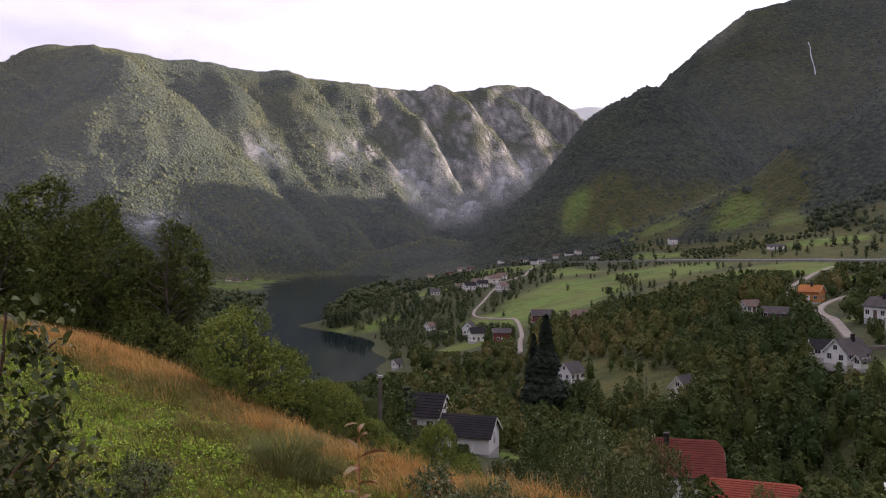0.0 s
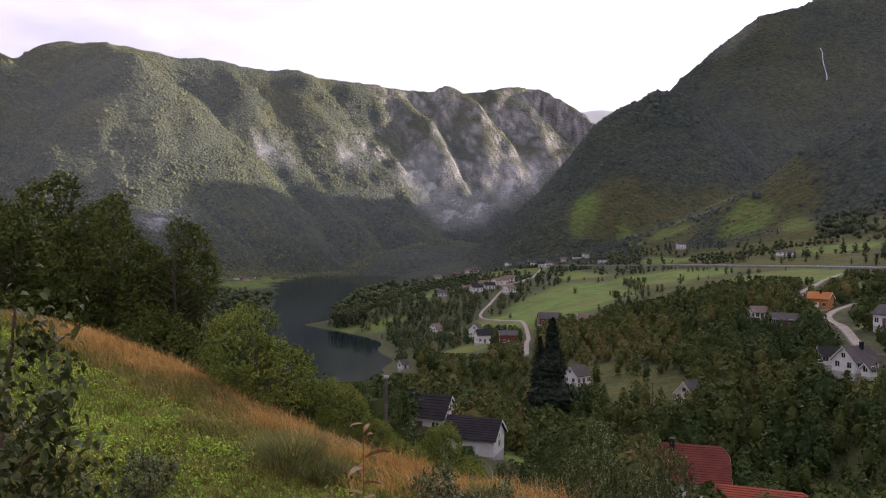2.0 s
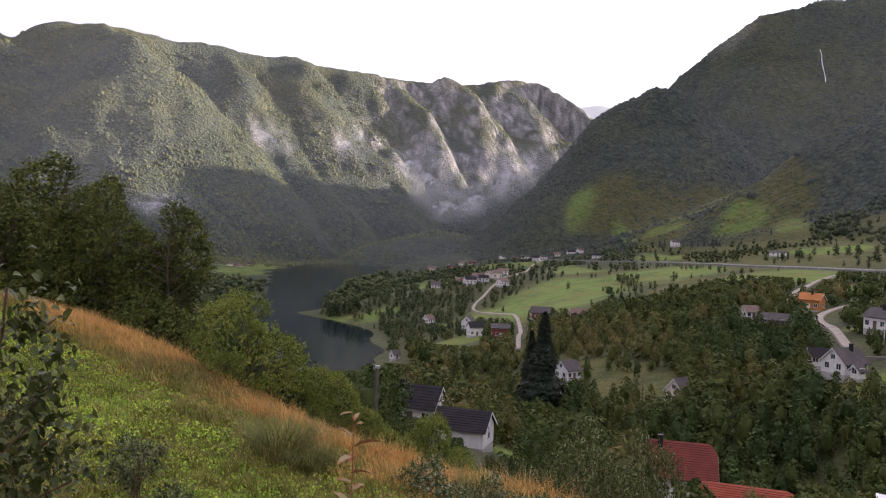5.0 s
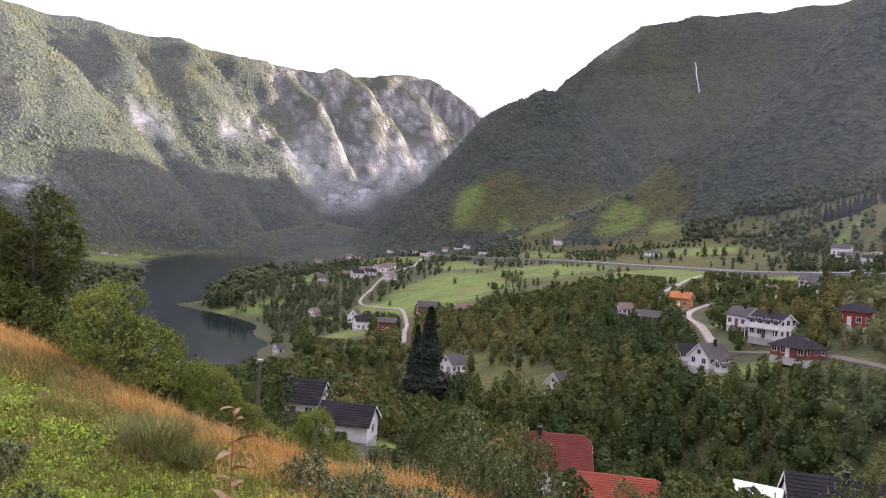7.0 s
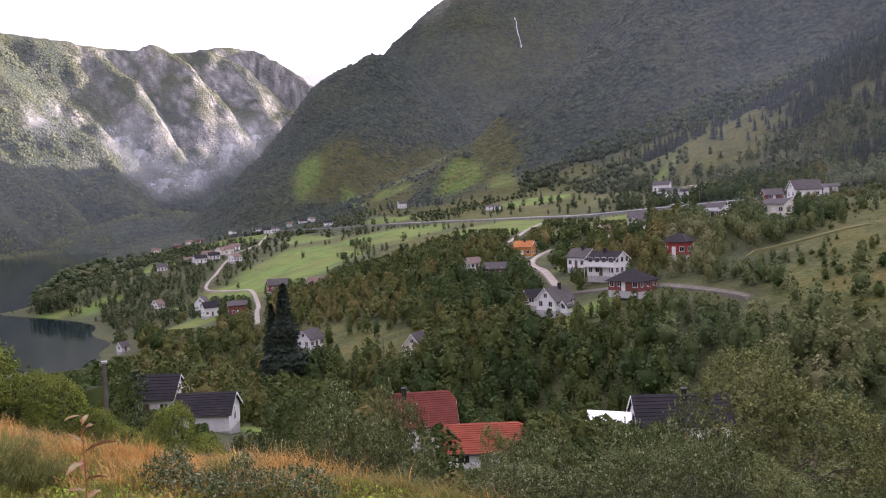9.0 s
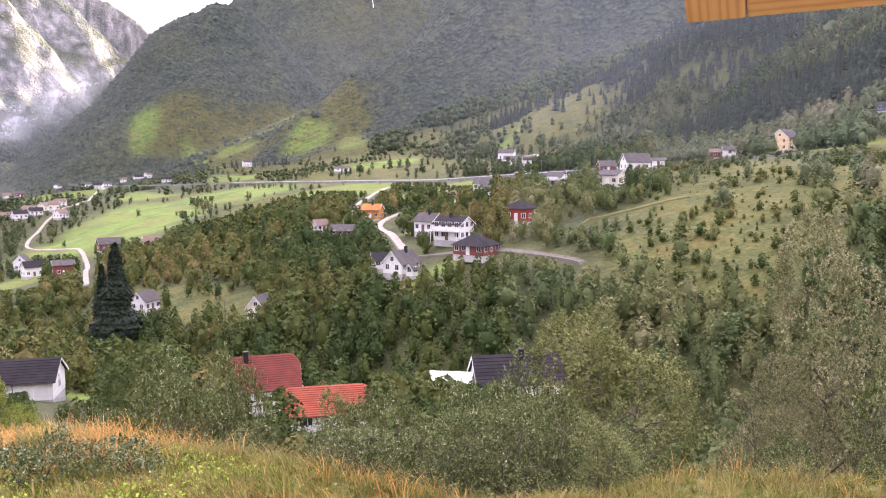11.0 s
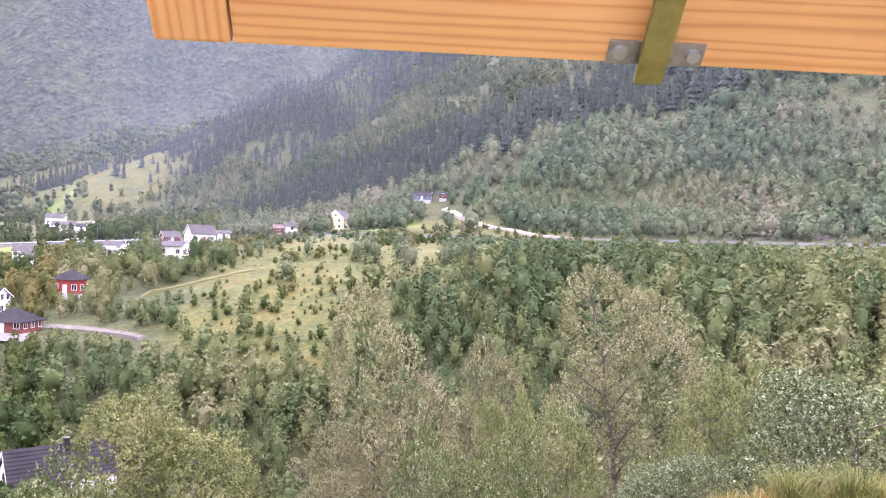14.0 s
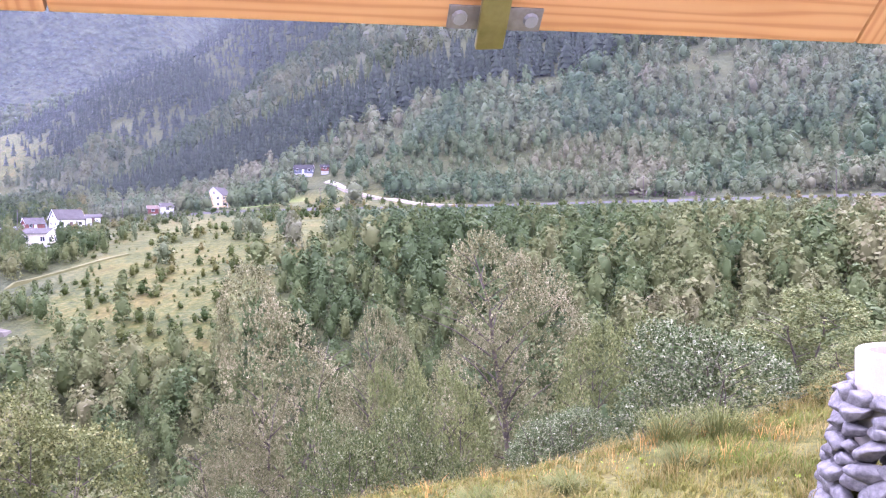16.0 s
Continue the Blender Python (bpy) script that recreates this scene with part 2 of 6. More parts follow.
EDGE = (-1320.0, 2110.0)          # where the far mountain's top edge begins
# the far mountain's buttresses, each from the top edge down to its toe
BUTTRESSES = [
    [(-1419, 2055, 606), (-1136, 1981, 525), (-1001, 1891, 379), (-878, 1781, 231), (-752, 1621, 109)],
    [(-1180, 2250, 640), (-1048, 2261, 658), (-837, 2028, 560), (-743, 2037, 494), (-674, 1966, 385), (-622, 1842, 250), (-542, 1689, 129)],
    [(-752, 2426, 640), (-668, 2378, 566), (-585, 2381, 494), (-469, 2225, 319), (-341, 2080, 183)],
    [(-640, 2540, 622), (-516, 2557, 632), (-451, 2484, 536), (-324, 2421, 395), (-231, 2343, 286), (-157, 2255, 194), (-101, 2154, 125)],
]
CRAGS = [
    [(-354, 2647, 636), (-258, 2636, 554), (-217, 2555, 445), (-153, 2490, 335)],
    [(-188, 2739, 644), (-96, 2668, 530), (-42, 2579, 405), (11, 2510, 300), (54, 2387, 184)],
    [(-21, 2832, 670), (94, 2793, 593), (176, 2793, 503), (187, 2724, 413), (219, 2585, 270)],
    [(159, 2932, 680), (264, 2887, 611), (355, 2859, 524), (417, 2792, 434), (447, 2702, 339)],
]


TOP_AT = (-200, 62, 108, 166, 290, 466, 543, 622, 818, 926, 1166, 1230, 1502, 1800, 1880, 1960, 2060, 2200)
TOP_Z = (575, 603, 597, 634, 664, 659, 644, 650, 638, 652, 638, 640, 640, 690, 684, 600, 430, 250)


def far_wall(x, y):
    """A steep wall set back behind its buttresses, with a wooded apron at the foot."""
    u = (x - EDGE[0]) * 0.874 + (y - EDGE[1]) * 0.486
    v = (x - EDGE[0]) * 0.486 - (y - EDGE[1]) * 0.874
    v = v - 1.6 * np.clip(u - 1850, 0, 3000)
    vv = v + 250 * smooth(25, 260, v) + 26 * rough(x, y, 200, 8, 4) * smooth(-60, 120, v) + 10 * np.abs(rough(x, y, 60, 19, 2)) * smooth(0, 150, v)
    top = np.interp(u, TOP_AT, TOP_Z) - 4
    top = top + 5 * rough(u, 0 * u, 110, 3, 3) + 0.04 * np.clip(-vv, 0, 1500)
    k = np.clip(vv / 1050, 0, 1)
    fall = 0.74 * (1 - (1 - k) ** 2.6) + 0.26 * k
    z = top * (1 - fall) - 4 * fall
    wx, wy = x + 22 * rough(x, y, 150, 5, 3) + 7 * rough(x, y, 34, 6, 2), y + 22 * rough(x, y, 150, 15, 3) + 7 * rough(x, y, 34, 16, 2)
    for rows, fallen in ((BUTTRESSES, 1.05), (CRAGS, 1.35)):
        for rib in rows:
            z = np.maximum(z, crest(wx, wy, rib, fallen, 30.0) - 6 * smooth(560, 640, z))
    return z


def brink(v):
    """Where the garden shelf ends, along its length v."""
    return np.interp(v, (-12, -9.7, -7.6, -4.4, -3.3, -2.2, -0.3, 1.1, 2.8, 4, 9, 13, 18), (5.8, 6.7, 7.7, 8.8, 8.9, 8.3, 8.3, 9.1, 10.1, 10.4, 10.9, 11.9, 12.5))


def shelf(x, y):
    """The garden slope round the house: a hollow shelf, then a steep drop."""
    u, v = 0.5 * x + 0.866 * y, -0.866 * x + 0.5 * y
    v = np.clip(v, -30, 21)
    z = EYE - 3.8 - 0.12 * (np.clip(u, -6, 40) - 9) + np.where(v > 0, 0.0066, 0.0022) * v * v
    over = u - brink(v)
    drop = 0.50 * np.sqrt(np.clip(over, 0, None) ** 2 + 1.2) - 0.54
    return z - np.where(over > 0, np.clip(drop, 0, None), 0) + 0.10 * rough(x, y, 2.5, 40, 3)


def height(x, y):
    x, y = np.asarray(x, float), np.asarray(y, float)
    vy, vx, vz, vw = (np.array(c, float) for c in zip(*VALLEY))
    ry, rx, rz = (np.array(c, float) for c in zip(*ROAD))
    xs, zs, ws = np.interp(y, vy, vx), np.interp(y, vy, vz), np.interp(y, vy, vw)
    ws = ws * (1 + 0.16 * rough(x, y, 55, 14, 3) * (ws > 15))
    xr, zr = np.interp(y, ry, rx), np.interp(y, ry, rz)
    lake = (y > 350) & (y < 1850)
    t = np.clip((x - xs - ws) / (xr - xs - ws), 0, 1)
    bow = np.interp(y, [0, 150, 230, 350], [3.0, 2.9, 1.7, 1.5])
    east = zs + (zr - zs) * (0.3 * t + 0.7 * (1 - (1 - t) ** bow))
    s = np.clip(x - xr, 0, None)
    wide = np.interp(y, [-200, 0, 200, 300, 400, 700, 1000, 1500], [25, 25, 30, 70, 140, 150, 110, 20])
    steep = np.interp(y, [0, 300, 600, 1000, 1600], [0.62, 0.58, 0.44, 0.40, 0.40])
    side = zr + 0.14 * np.minimum(s, wide) + steep * np.sqrt(np.clip(s - wide, 0, None) ** 2 + 25 ** 2) - steep * 25
    side = np.where(side > 640, 640 + 0.1 * (side - 640), side)
    w = np.clip(xs - ws - x, 0, None)
    bank = np.interp(y, [0, 110, 250, 330, 420, 1200, 1900], [0.29, 0.252, 0.265, 0.20, 0.16, 0.07, 0.05])
    west = zs + bank * w
    west = np.where(west > 90, 90 + 0.3 * (west - 90), west)
    z = np.where(x > xr, side, np.where(x > xs, east, west))
    z = z - np.where(lake, 2.2 * (1 - smooth(0.75, 1.0, np.abs(x - xs) / ws)), 0)
    away = smooth(120, 420, np.hypot(x, y)) * np.clip(np.abs(x - xs) / ws - 1, 0, 1) * (0.1 + 0.9 * smooth(8, 45, np.abs(x - xr)))
    z = z + away * (2.2 * rough(x, y, 60, 11) + 3.5 * rough(x, y, 170, 12) * smooth(300, 900, np.hypot(x, y)))
    for points, fall in RIDGES:
        c = crest(x + 12 * rough(x, y, 90, 21, 3), y + 12 * rough(x, y, 90, 25, 3), points, fall)
        c = c - 4 * smooth(20, 120, c) - 24 * np.abs(rough(x, y, 230, 27, 2)) * smooth(60, 220, c) + 6 * rough(x, y, 140, 30, 5) * smooth(20, 120, c)
        z = np.maximum(z, c)
    wall_z = far_wall(x, y)
    z = np.maximum(z, np.where(y > 900, wall_z + 7 * rough(x, y, 90, 33, 5) * smooth(20, 200, wall_z), -5))
    r = np.hypot(x, y)
    k = smooth(16, 70, r)
    return shelf(x, y) * (1 - k) + z * k


def ground_z(x, y):
    return float(height(np.array([x]), np.array([y]))[0])


# green meadows and ochre heath: centre, half sizes, turn
MEADOWS = [(72, 480, 38, 85, -12), (112, 640, 30, 55, -10), (18, 470, 26, 16, 15), (8, 376, 20, 16, 0), (-58, 565, 26, 14, 20), (-12, 690, 26, 22, 0), (60, 830, 36, 60, 0),
           (142, 505, 30, 56, -15), (172, 395, 30, 50, -10), (190, 295, 20, 30, 0), (285, 590, 34, 26, -10), (262, 980, 24, 56, -8), (240, 1312, 32, 36, -20), (330, 905, 26, 34, -10), (352, 820, 20, 40, -10), (215, 740, 22, 50, -12), (365, 527, 32, 14, 0), (330, 1120, 18, 46, -10), (296, 1235, 16, 26, 0), (372, 1180, 22, 14, 0), (425, 1250, 26, 12, 0), (280, 1130, 14, 30, 0),
           (84, 151, 9, 6, 0), (30, 112, 16, 14, 0), (160, 300, 22, 16, 0), (130, 205, 18, 10, 0), (265, 172, 14, 10, 0), (-330, 1350, 60, 120, 0), (-300, 1150, 40, 80, 0)]
HEATHS = [(275, 630, 78, 230, -8), (205, 490, 36, 90, -10), (140, 400, 34, 50, -10), (170, 110, 54, 36, 20), (126, 108, 18, 14, 0), (200, 160, 40, 50, 0), (225, 100, 40, 30, 0), (260, 150, 30, 30, 0), (-380, 1550, 90, 90, 0), (222, 40, 13, 95, 0), (224, -60, 13, 60, 0),
          (205, 95, 26, 22, 0), (48, 215, 14, 40, 0), (104, 272, 20, 10, 0), (315, 1100, 36, 110, -10), (365, 655, 24, 45, 0), (390, 1240, 110, 75, -20), (300, 1290, 60, 50, 0), (460, 1180, 80, 60, -30), (330, 1000, 36, 60, 0), (440, 640, 66, 46, -30), (360, 890, 50, 50, 0), (230, 550, 26, 50, 0),
          (140, 575, 30, 46, -10), (330, 420, 46, 46, 0), (330, 770, 30, 50, 0), (240, 860, 40, 50, 0), (122, 96, 22, 20, 0), (150, 88, 26, 16, 0), (345, 1240, 60, 60, 0), (385, 960, 24, 60, -10), (430, 560, 44, 80, -10), (400, 480, 40, 40, 0), (395, 725, 30, 40, -20)]
# hedgerows and copses between the fields: from, to, half width
BELTS = [((-34, 580), (32, 518), 13), ((2, 690), (46, 676), 12), ((94, 436), (120, 500), 7), ((164, 518), (196, 536), 6), ((200, 610), (252, 560), 8), ((72, 345), (122, 326), 20), ((228, 690), (300, 640), 10),
         ((296, 945), (330, 900), 10), ((178, 905), (240, 862), 10), ((330, 562), (346, 604), 8), ((394, 604), (424, 560), 12), ((30, 560), (46, 640), 6), ((100, 720), (170, 760), 9), ((250, 1120), (300, 1180), 14)]


def inside(x, y, spots, soft=0.25):
    best = np.zeros(np.shape(x))
    far = np.clip(np.hypot(x, y) / 500, 1, 3)
    wx, wy = x + 9 * far * rough(x / far, y / far, 45, 50, 3), y + 9 * far * rough(x / far, y / far, 45, 54, 3)
    for cx, cy, rx, ry, turn in spots:
        c, s = math.cos(radians(turn)), math.sin(radians(turn))
        a, b = ((wx - cx) * c + (wy - cy) * s) / rx, (-(wx - cx) * s + (wy - cy) * c) / ry
        best = np.maximum(best, 1 - smooth(1 - soft, 1 + soft, np.sqrt(a * a + b * b)))
    return best


def mesh_of(name, verts, faces, mats=(), shade=False):
    me = bpy.data.meshes.new(name)
    verts, faces = np.asarray(verts, np.float32), np.asarray(faces, np.int32)
    me.vertices.add(len(verts))
    me.vertices.foreach_set("co", verts.ravel())
    k = faces.shape[1]
    me.loops.add(faces.size)
    me.loops.foreach_set("vertex_index", faces.ravel())
    me.polygons.add(len(faces))
    me.polygons.foreach_set("loop_start", np.arange(0, faces.size, k, dtype=np.int32))
    me.polygons.foreach_set("loop_total", np.full(len(faces), k, np.int32))
    if shade:
        me.polygons.foreach_set("use_smooth", np.ones(len(faces), bool))
    for m in mats:
        me.materials.append(m)
    me.update(calc_edges=True)
    return me


def build_ground():
    az = np.radians(np.concatenate([np.arange(-38, 112, 0.37), np.arange(112, 322, 3.0)]))
    rr = [0.01, 0.3, 0.6]
    while rr[-1] < 4800:
        r = rr[-1]
        rr.append(r + (0.28 if r < 22 else min(max(0.029 * r, 0.4), 15.0 if r < 3200 else 45.0)))
    rr = np.array(rr)
    A, Rr = np.meshgrid(az, rr)
    X, Y = Rr * np.sin(A), Rr * np.cos(A)
    Z = height(X, Y)
    nr, na = X.shape
    verts = np.stack([X, Y, Z], -1).reshape(-1, 3)
    i = np.arange(nr - 1)[:, None] * na
    j = np.arange(na)[None, :]
    jn = (j + 1) % na
    faces = np.stack([i + j, i + na + j, i + na + jn, i + jn], -1).reshape(-1, 4)[:, ::-1]
    me = mesh_of("ground", verts, faces, [HILLSIDE], True)
    x, y, z = verts.T
    gx, gy = (height(x + 6, y) - height(x - 6, y)) / 12, (height(x, y + 6) - height(x, y - 6)) / 12
    slope = np.hypot(gx, gy)
    near = 1 - smooth(16, 30, np.hypot(x, y))
    field = np.maximum(inside(x, y, MEADOWS), 0)
    u, v = 0.5 * x + 0.866 * y, -0.866 * x + 0.5 * y
    field = np.maximum(field, near * 0.9 * np.exp(-((u - brink(v) + 3.6) / 1.9) ** 2) * smooth(1, 5, v) * smooth(-0.6, 0.3, rough(x, y, 2.0, 77, 3) + 0.3))
    heath = np.maximum(inside(x, y, HEATHS), near)
    up = smooth(230, 420, z) * smooth(-0.2, 0.5, rough(x, y, 150, 61)) * (y > 1500)
    heath = np.maximum(heath, 0.5 * up)
    rock = 0.8 * smooth(1.2, 1.65, slope + 0.42 * rough(x, y, 70, 65)) * smooth(170, 330, z) * smooth(-9, -3, np.degrees(np.arctan2(x, y)) + 3 * rough(x, y, 130, 67)) * (y > 2000 + 0.4 * x) * (y < 3400)
    for key, v in (("field", field), ("heath", heath), ("rock", rock), ("floor", 1 - smooth(600, 950, np.hypot(x, y))), ("lawn", near)):
        a = me.attributes.new(key, "FLOAT", "POINT")
        a.data.foreach_set("value", v.astype(np.float32))
    return tagged(new("ground", me), "valley and mountain ground with grass, heath, woods and bare rock", "ground", kind="structure")


build_ground()

# the lake
m, n, l, s = material("lake_water")
s.inputs["Base Color"].default_value = (0.008, 0.014, 0.016, 1)
s.inputs["Roughness"].default_value = 0.05
s.inputs["IOR"].default_value = 1.1
bumped(n, l, s, noise_node(n, l, 0.35, 3.0), 0.12, 0.3)
LAKE = m
bm = bmesh.new()
for x, y in ((-420, 335), (60, 335), (60, 1900), (-420, 1900)):
    bm.verts.new((x, y, 0))
bm.faces.new(bm.verts)
me = bpy.data.meshes.new("water")
bm.to_mesh(me)
me.materials.append(LAKE)
tagged(new("water", me), "dark still lake water between wooded shores", "lake", kind="structure")


# ---- small helpers for building ----
def part(name, bm, mat, parent=None, label=""):
    me = bpy.data.meshes.new(name)
    bm.to_mesh(me)
    bm.free()
    if mat:
        me.materials.append(mat)
    ob = new(name, me)
    if parent:
        ob.parent = parent
    return tagged(ob, label)


def holder(name, m, label, category, group=""):
    ob = new(name)
    ob.matrix_basis = m
    return tagged(ob, label, category, group)


def box(bm, x0, x1, y0, y1, z0, z1):
    v = [bm.verts.new(p) for p in ((x0, y0, z0), (x1, y0, z0), (x1, y1, z0), (x0, y1, z0), (x0, y0, z1), (x1, y0, z1), (x1, y1, z1), (x0, y1, z1))]
    for f in ((3, 2, 1, 0), (4, 5, 6, 7), (0, 1, 5, 4), (1, 2, 6, 5), (2, 3, 7, 6), (3, 0, 4, 7)):
        bm.faces.new([v[k] for k in f])
    return bm


def boxes(*rows):
    bm = bmesh.new()
    for r in rows:
        box(bm, *r)
    return bm


def slab(bm, quad, thick):
    """A plate of some thickness under four corners."""
    q = [Vector(p) for p in quad]
    nrm = (q[1] - q[0]).cross(q[2] - q[0]).normalized()
    if nrm.z < 0:
        q.reverse()
        nrm = -nrm
    a = [bm.verts.new(p) for p in q]
    b = [bm.verts.new(p - nrm * thick) for p in q]
    bm.faces.new(a)
    bm.faces.new(b[::-1])
    k = len(q)
    for i in range(k):
        bm.faces.new((a[i], b[i], b[(i + 1) % k], a[(i + 1) % k]))


def tube(bm, points, radii, sides=7):
    rings = []
    for i, p in enumerate(points):
        d = (Vector(points[min(i + 1, len(points) - 1)]) - Vector(points[max(i - 1, 0)])).normalized()
        a = d.cross(Vector((0.3, 0.9, 0.2))).normalized()
        b = d.cross(a)
        rings.append([bm.verts.new(Vector(p) + radii[i] * (math.cos(k * 6.2832 / sides) * a + math.sin(k * 6.2832 / sides) * b)) for k in range(sides)])
    for r, q in zip(rings, rings[1:]):
        for k in range(sides):
            bm.faces.new((r[k], r[(k + 1) % sides], q[(k + 1) % sides], q[k]))
    bm.faces.new(rings[0][::-1])
    bm.faces.new(rings[-1])


# ---- surfaces of houses, roads and stone ----
WHITE = plain("white_boards", (0.58, 0.575, 0.54), (0.76, 0.75, 0.71), 1.2, 0.6)
CREAM = plain("cream_boards", (0.55, 0.50, 0.38), (0.72, 0.67, 0.54), 1.2, 0.6)
YELLOW = plain("pale_yellow_boards", (0.58, 0.42, 0.22), (0.72, 0.55, 0.32), 1.2, 0.6)
ORANGE = plain("orange_boards", (0.40, 0.150, 0.025), (0.52, 0.21, 0.04), 1.2, 0.6)
RED = plain("red_boards", (0.20, 0.030, 0.020), (0.30, 0.046, 0.030), 1.2, 0.6)
OXBLOOD = plain("dark_red_boards", (0.12, 0.035, 0.025), (0.20, 0.055, 0.04), 1.2, 0.65)
BROWN = plain("brown_boards", (0.08, 0.05, 0.035), (0.15, 0.10, 0.07), 1.2, 0.7)
CONCRETE = plain("concrete", (0.30, 0.29, 0.27), (0.46, 0.45, 0.42), 1.5, 0.85, 0, 0.4, 0.02)
SLATE = plain("dark_roof", (0.014, 0.013, 0.014), (0.030, 0.027, 0.028), 0.7, 0.85, gloss=0.12)
GREY_ROOF = plain("grey_roof", (0.050, 0.045, 0.042), (0.090, 0.082, 0.076), 0.7, 0.85, gloss=0.12)
RED_ROOF = plain("red_tile", (0.090, 0.022, 0.015), (0.155, 0.040, 0.026), 0.6, 0.6, gloss=0.12)
BRIGHT_ROOF = plain("bright_red_tile", (0.175, 0.038, 0.019), (0.25, 0.060, 0.028), 0.6, 0.55, gloss=0.12)
ORANGE_ROOF = plain("orange_tile", (0.26, 0.095, 0.024), (0.36, 0.14, 0.034), 0.6, 0.6, gloss=0.12)
BLACK = plain("black_metal", (0.012, 0.012, 0.013), (0.03, 0.03, 0.03), 3.0, 0.5, 0.3)
ASPHALT = plain("asphalt", (0.091, 0.091, 0.091), (0.168, 0.164, 0.154), 0.2, 0.9, 0, 0.3, 0.02, 8.0)
GRAVEL = plain("pale_gravel", (0.180, 0.159, 0.124), (0.330, 0.291, 0.234), 0.3, 0.95, 0, 0.5, 0.03, 9.0)
STEEL = plain("galvanised_rail", (0.32, 0.33, 0.34), (0.5, 0.5, 0.5), 1.0, 0.4, 0.8)
POLE_WOOD = plain("weathered_pole", (0.06, 0.05, 0.04), (0.14, 0.12, 0.10), 2.0, 0.9)
GLASS, n, l, s = material("window_glass")
s.inputs["Base Color"].default_value, s.inputs["Roughness"].default_value = (0.02, 0.024, 0.03, 1), 0.04

HOUSES = []


def window(parent, x, y, z, w, h, face):
    """A pane in a frame on a wall that looks along -y (0), +x (1), +y (2) or -x (3)."""
    m = pose(x, y, z, 0, 0, 90 * face)
    wd = part("window", boxes((-w / 2, w / 2, -0.03, 0.05, 0, h)), GLASS, parent)
    wd.matrix_basis = m
    t = 0.09
    part("frame", boxes((-w / 2 - t, -w / 2, -0.07, 0.04, -t, h + t), (w / 2, w / 2 + t, -0.07, 0.04, -t, h + t), (-w / 2, w / 2, -0.07, 0.04, h, h + t),
                        (-w / 2, w / 2, -0.07, 0.04, -t, 0), (-0.035, 0.035, -0.05, 0.0, 0, h)), WHITE, wd)


def house(name, label, x, y, rot, L, W, wall, rise, walls, roof, storeys=1, hip=0.0, chimney=None, wins=3, base=1.6, door=True, balcony=False, tiles=0, category="house", group="houses in the valley", lift=0.0):
    """A timber house: L along the ridge, W across; rot turns the ridge."""
    z = max(ground_z(x + dx, y + dy) for dx in (-2, 0, 2) for dy in (-2, 0, 2)) + 0.1 + lift
    h = holder(name, pose(x, y, z, 0, 0, rot), label, category, group)
    HOUSES.append((x, y, 0.62 * max(L, W) + 1.5))
    a, b, o = L / 2, W / 2, 0.45
    bm = bmesh.new()
    lo = [bm.verts.new(p) for p in ((-a, -b, 0), (a, -b, 0), (a, b, 0), (-a, b, 0))]
    hi = [bm.verts.new(p) for p in ((-a, -b, wall), (a, -b, wall), (a, b, wall), (-a, b, wall))]
    for k in range(4):
        bm.faces.new((lo[k], lo[(k + 1) % 4], hi[(k + 1) % 4], hi[k]))
    if hip < 0.9:
        g = 1 - hip
        for sx, (i, j) in ((-1, (3, 0)), (1, (1, 2))):
            if hip:
                p, q = bm.verts.new((sx * a, -b * hip, wall + rise * g)), bm.verts.new((sx * a, b * hip, wall + rise * g))
                bm.faces.new((hi[i], hi[j], *((q, p) if sx > 0 else (p, q))))
            else:
                bm.faces.new((hi[i], hi[j], bm.verts.new((sx * a, 0, wall + rise))))
    part("wall", bm, walls, h)
    part("plinth", boxes((-a + 0.03, a - 0.03, -b + 0.03, b - 0.03, -base, 0.0)), CONCRETE, h, "grey concrete plinth")
    cut = hip * a * min(1.0, W / L) if hip >= 0.9 else hip * 0.45 * b
    ez = wall - o * rise / b
    g = 1 - hip if hip < 0.9 else 0
    rf = None
    for sy in (-1, 1):
        if hip >= 0.9:
            quad = ((-a - o, sy * (b + o), ez), (a + o, sy * (b + o), ez), (a - cut, 0, wall + rise), (-a + cut, 0, wall + rise))
        elif hip:
            quad = ((-a - o, sy * (b + o), ez), (a + o, sy * (b + o), ez), (a + o, sy * b * hip, wall + rise * g), (a - cut, 0, wall + rise), (-a + cut, 0, wall + rise), (-a - o, sy * b * hip, wall + rise * g))
        else:
            quad = ((-a - o, sy * (b + o), ez), (a + o, sy * (b + o), ez), (a + o, 0, wall + rise), (-a - o, 0, wall + rise))
        bm = bmesh.new()
        slab(bm, quad, 0.14)
        bmesh.ops.recalc_face_normals(bm, faces=bm.faces)
        slope = part("roof", bm, roof, h)
        rf = rf or slope
        if tiles:
            lo0, hi0 = Vector((0, sy * (b + o), ez)), Vector((0, 0, wall + rise))
            nrm = Vector((0, sy * rise, b)).normalized()
            for k in range(tiles):
                half = [a + o - (max(0.0, (f / tiles - g * b / (b + o)) / max(0.05, 1 - g * b / (b + o))) * (cut + o) if hip else 0) for f in (k, k + 1)]
                p0, p1 = lo0.lerp(hi0, k / tiles), lo0.lerp(hi0, (k + 1) / tiles)
                bm = bmesh.new()
                slab(bm, [Vector((-half[0], 0, 0)) + p0 + nrm * 0.09, Vector((half[0], 0, 0)) + p0 + nrm * 0.09, Vector((half[1], 0, 0)) + p1 + nrm * 0.03, Vector((-half[1], 0, 0)) + p1 + nrm * 0.03], 0.06)
                bmesh.ops.recalc_face_normals(bm, faces=bm.faces)
                part("tile_course", bm, roof, slope)
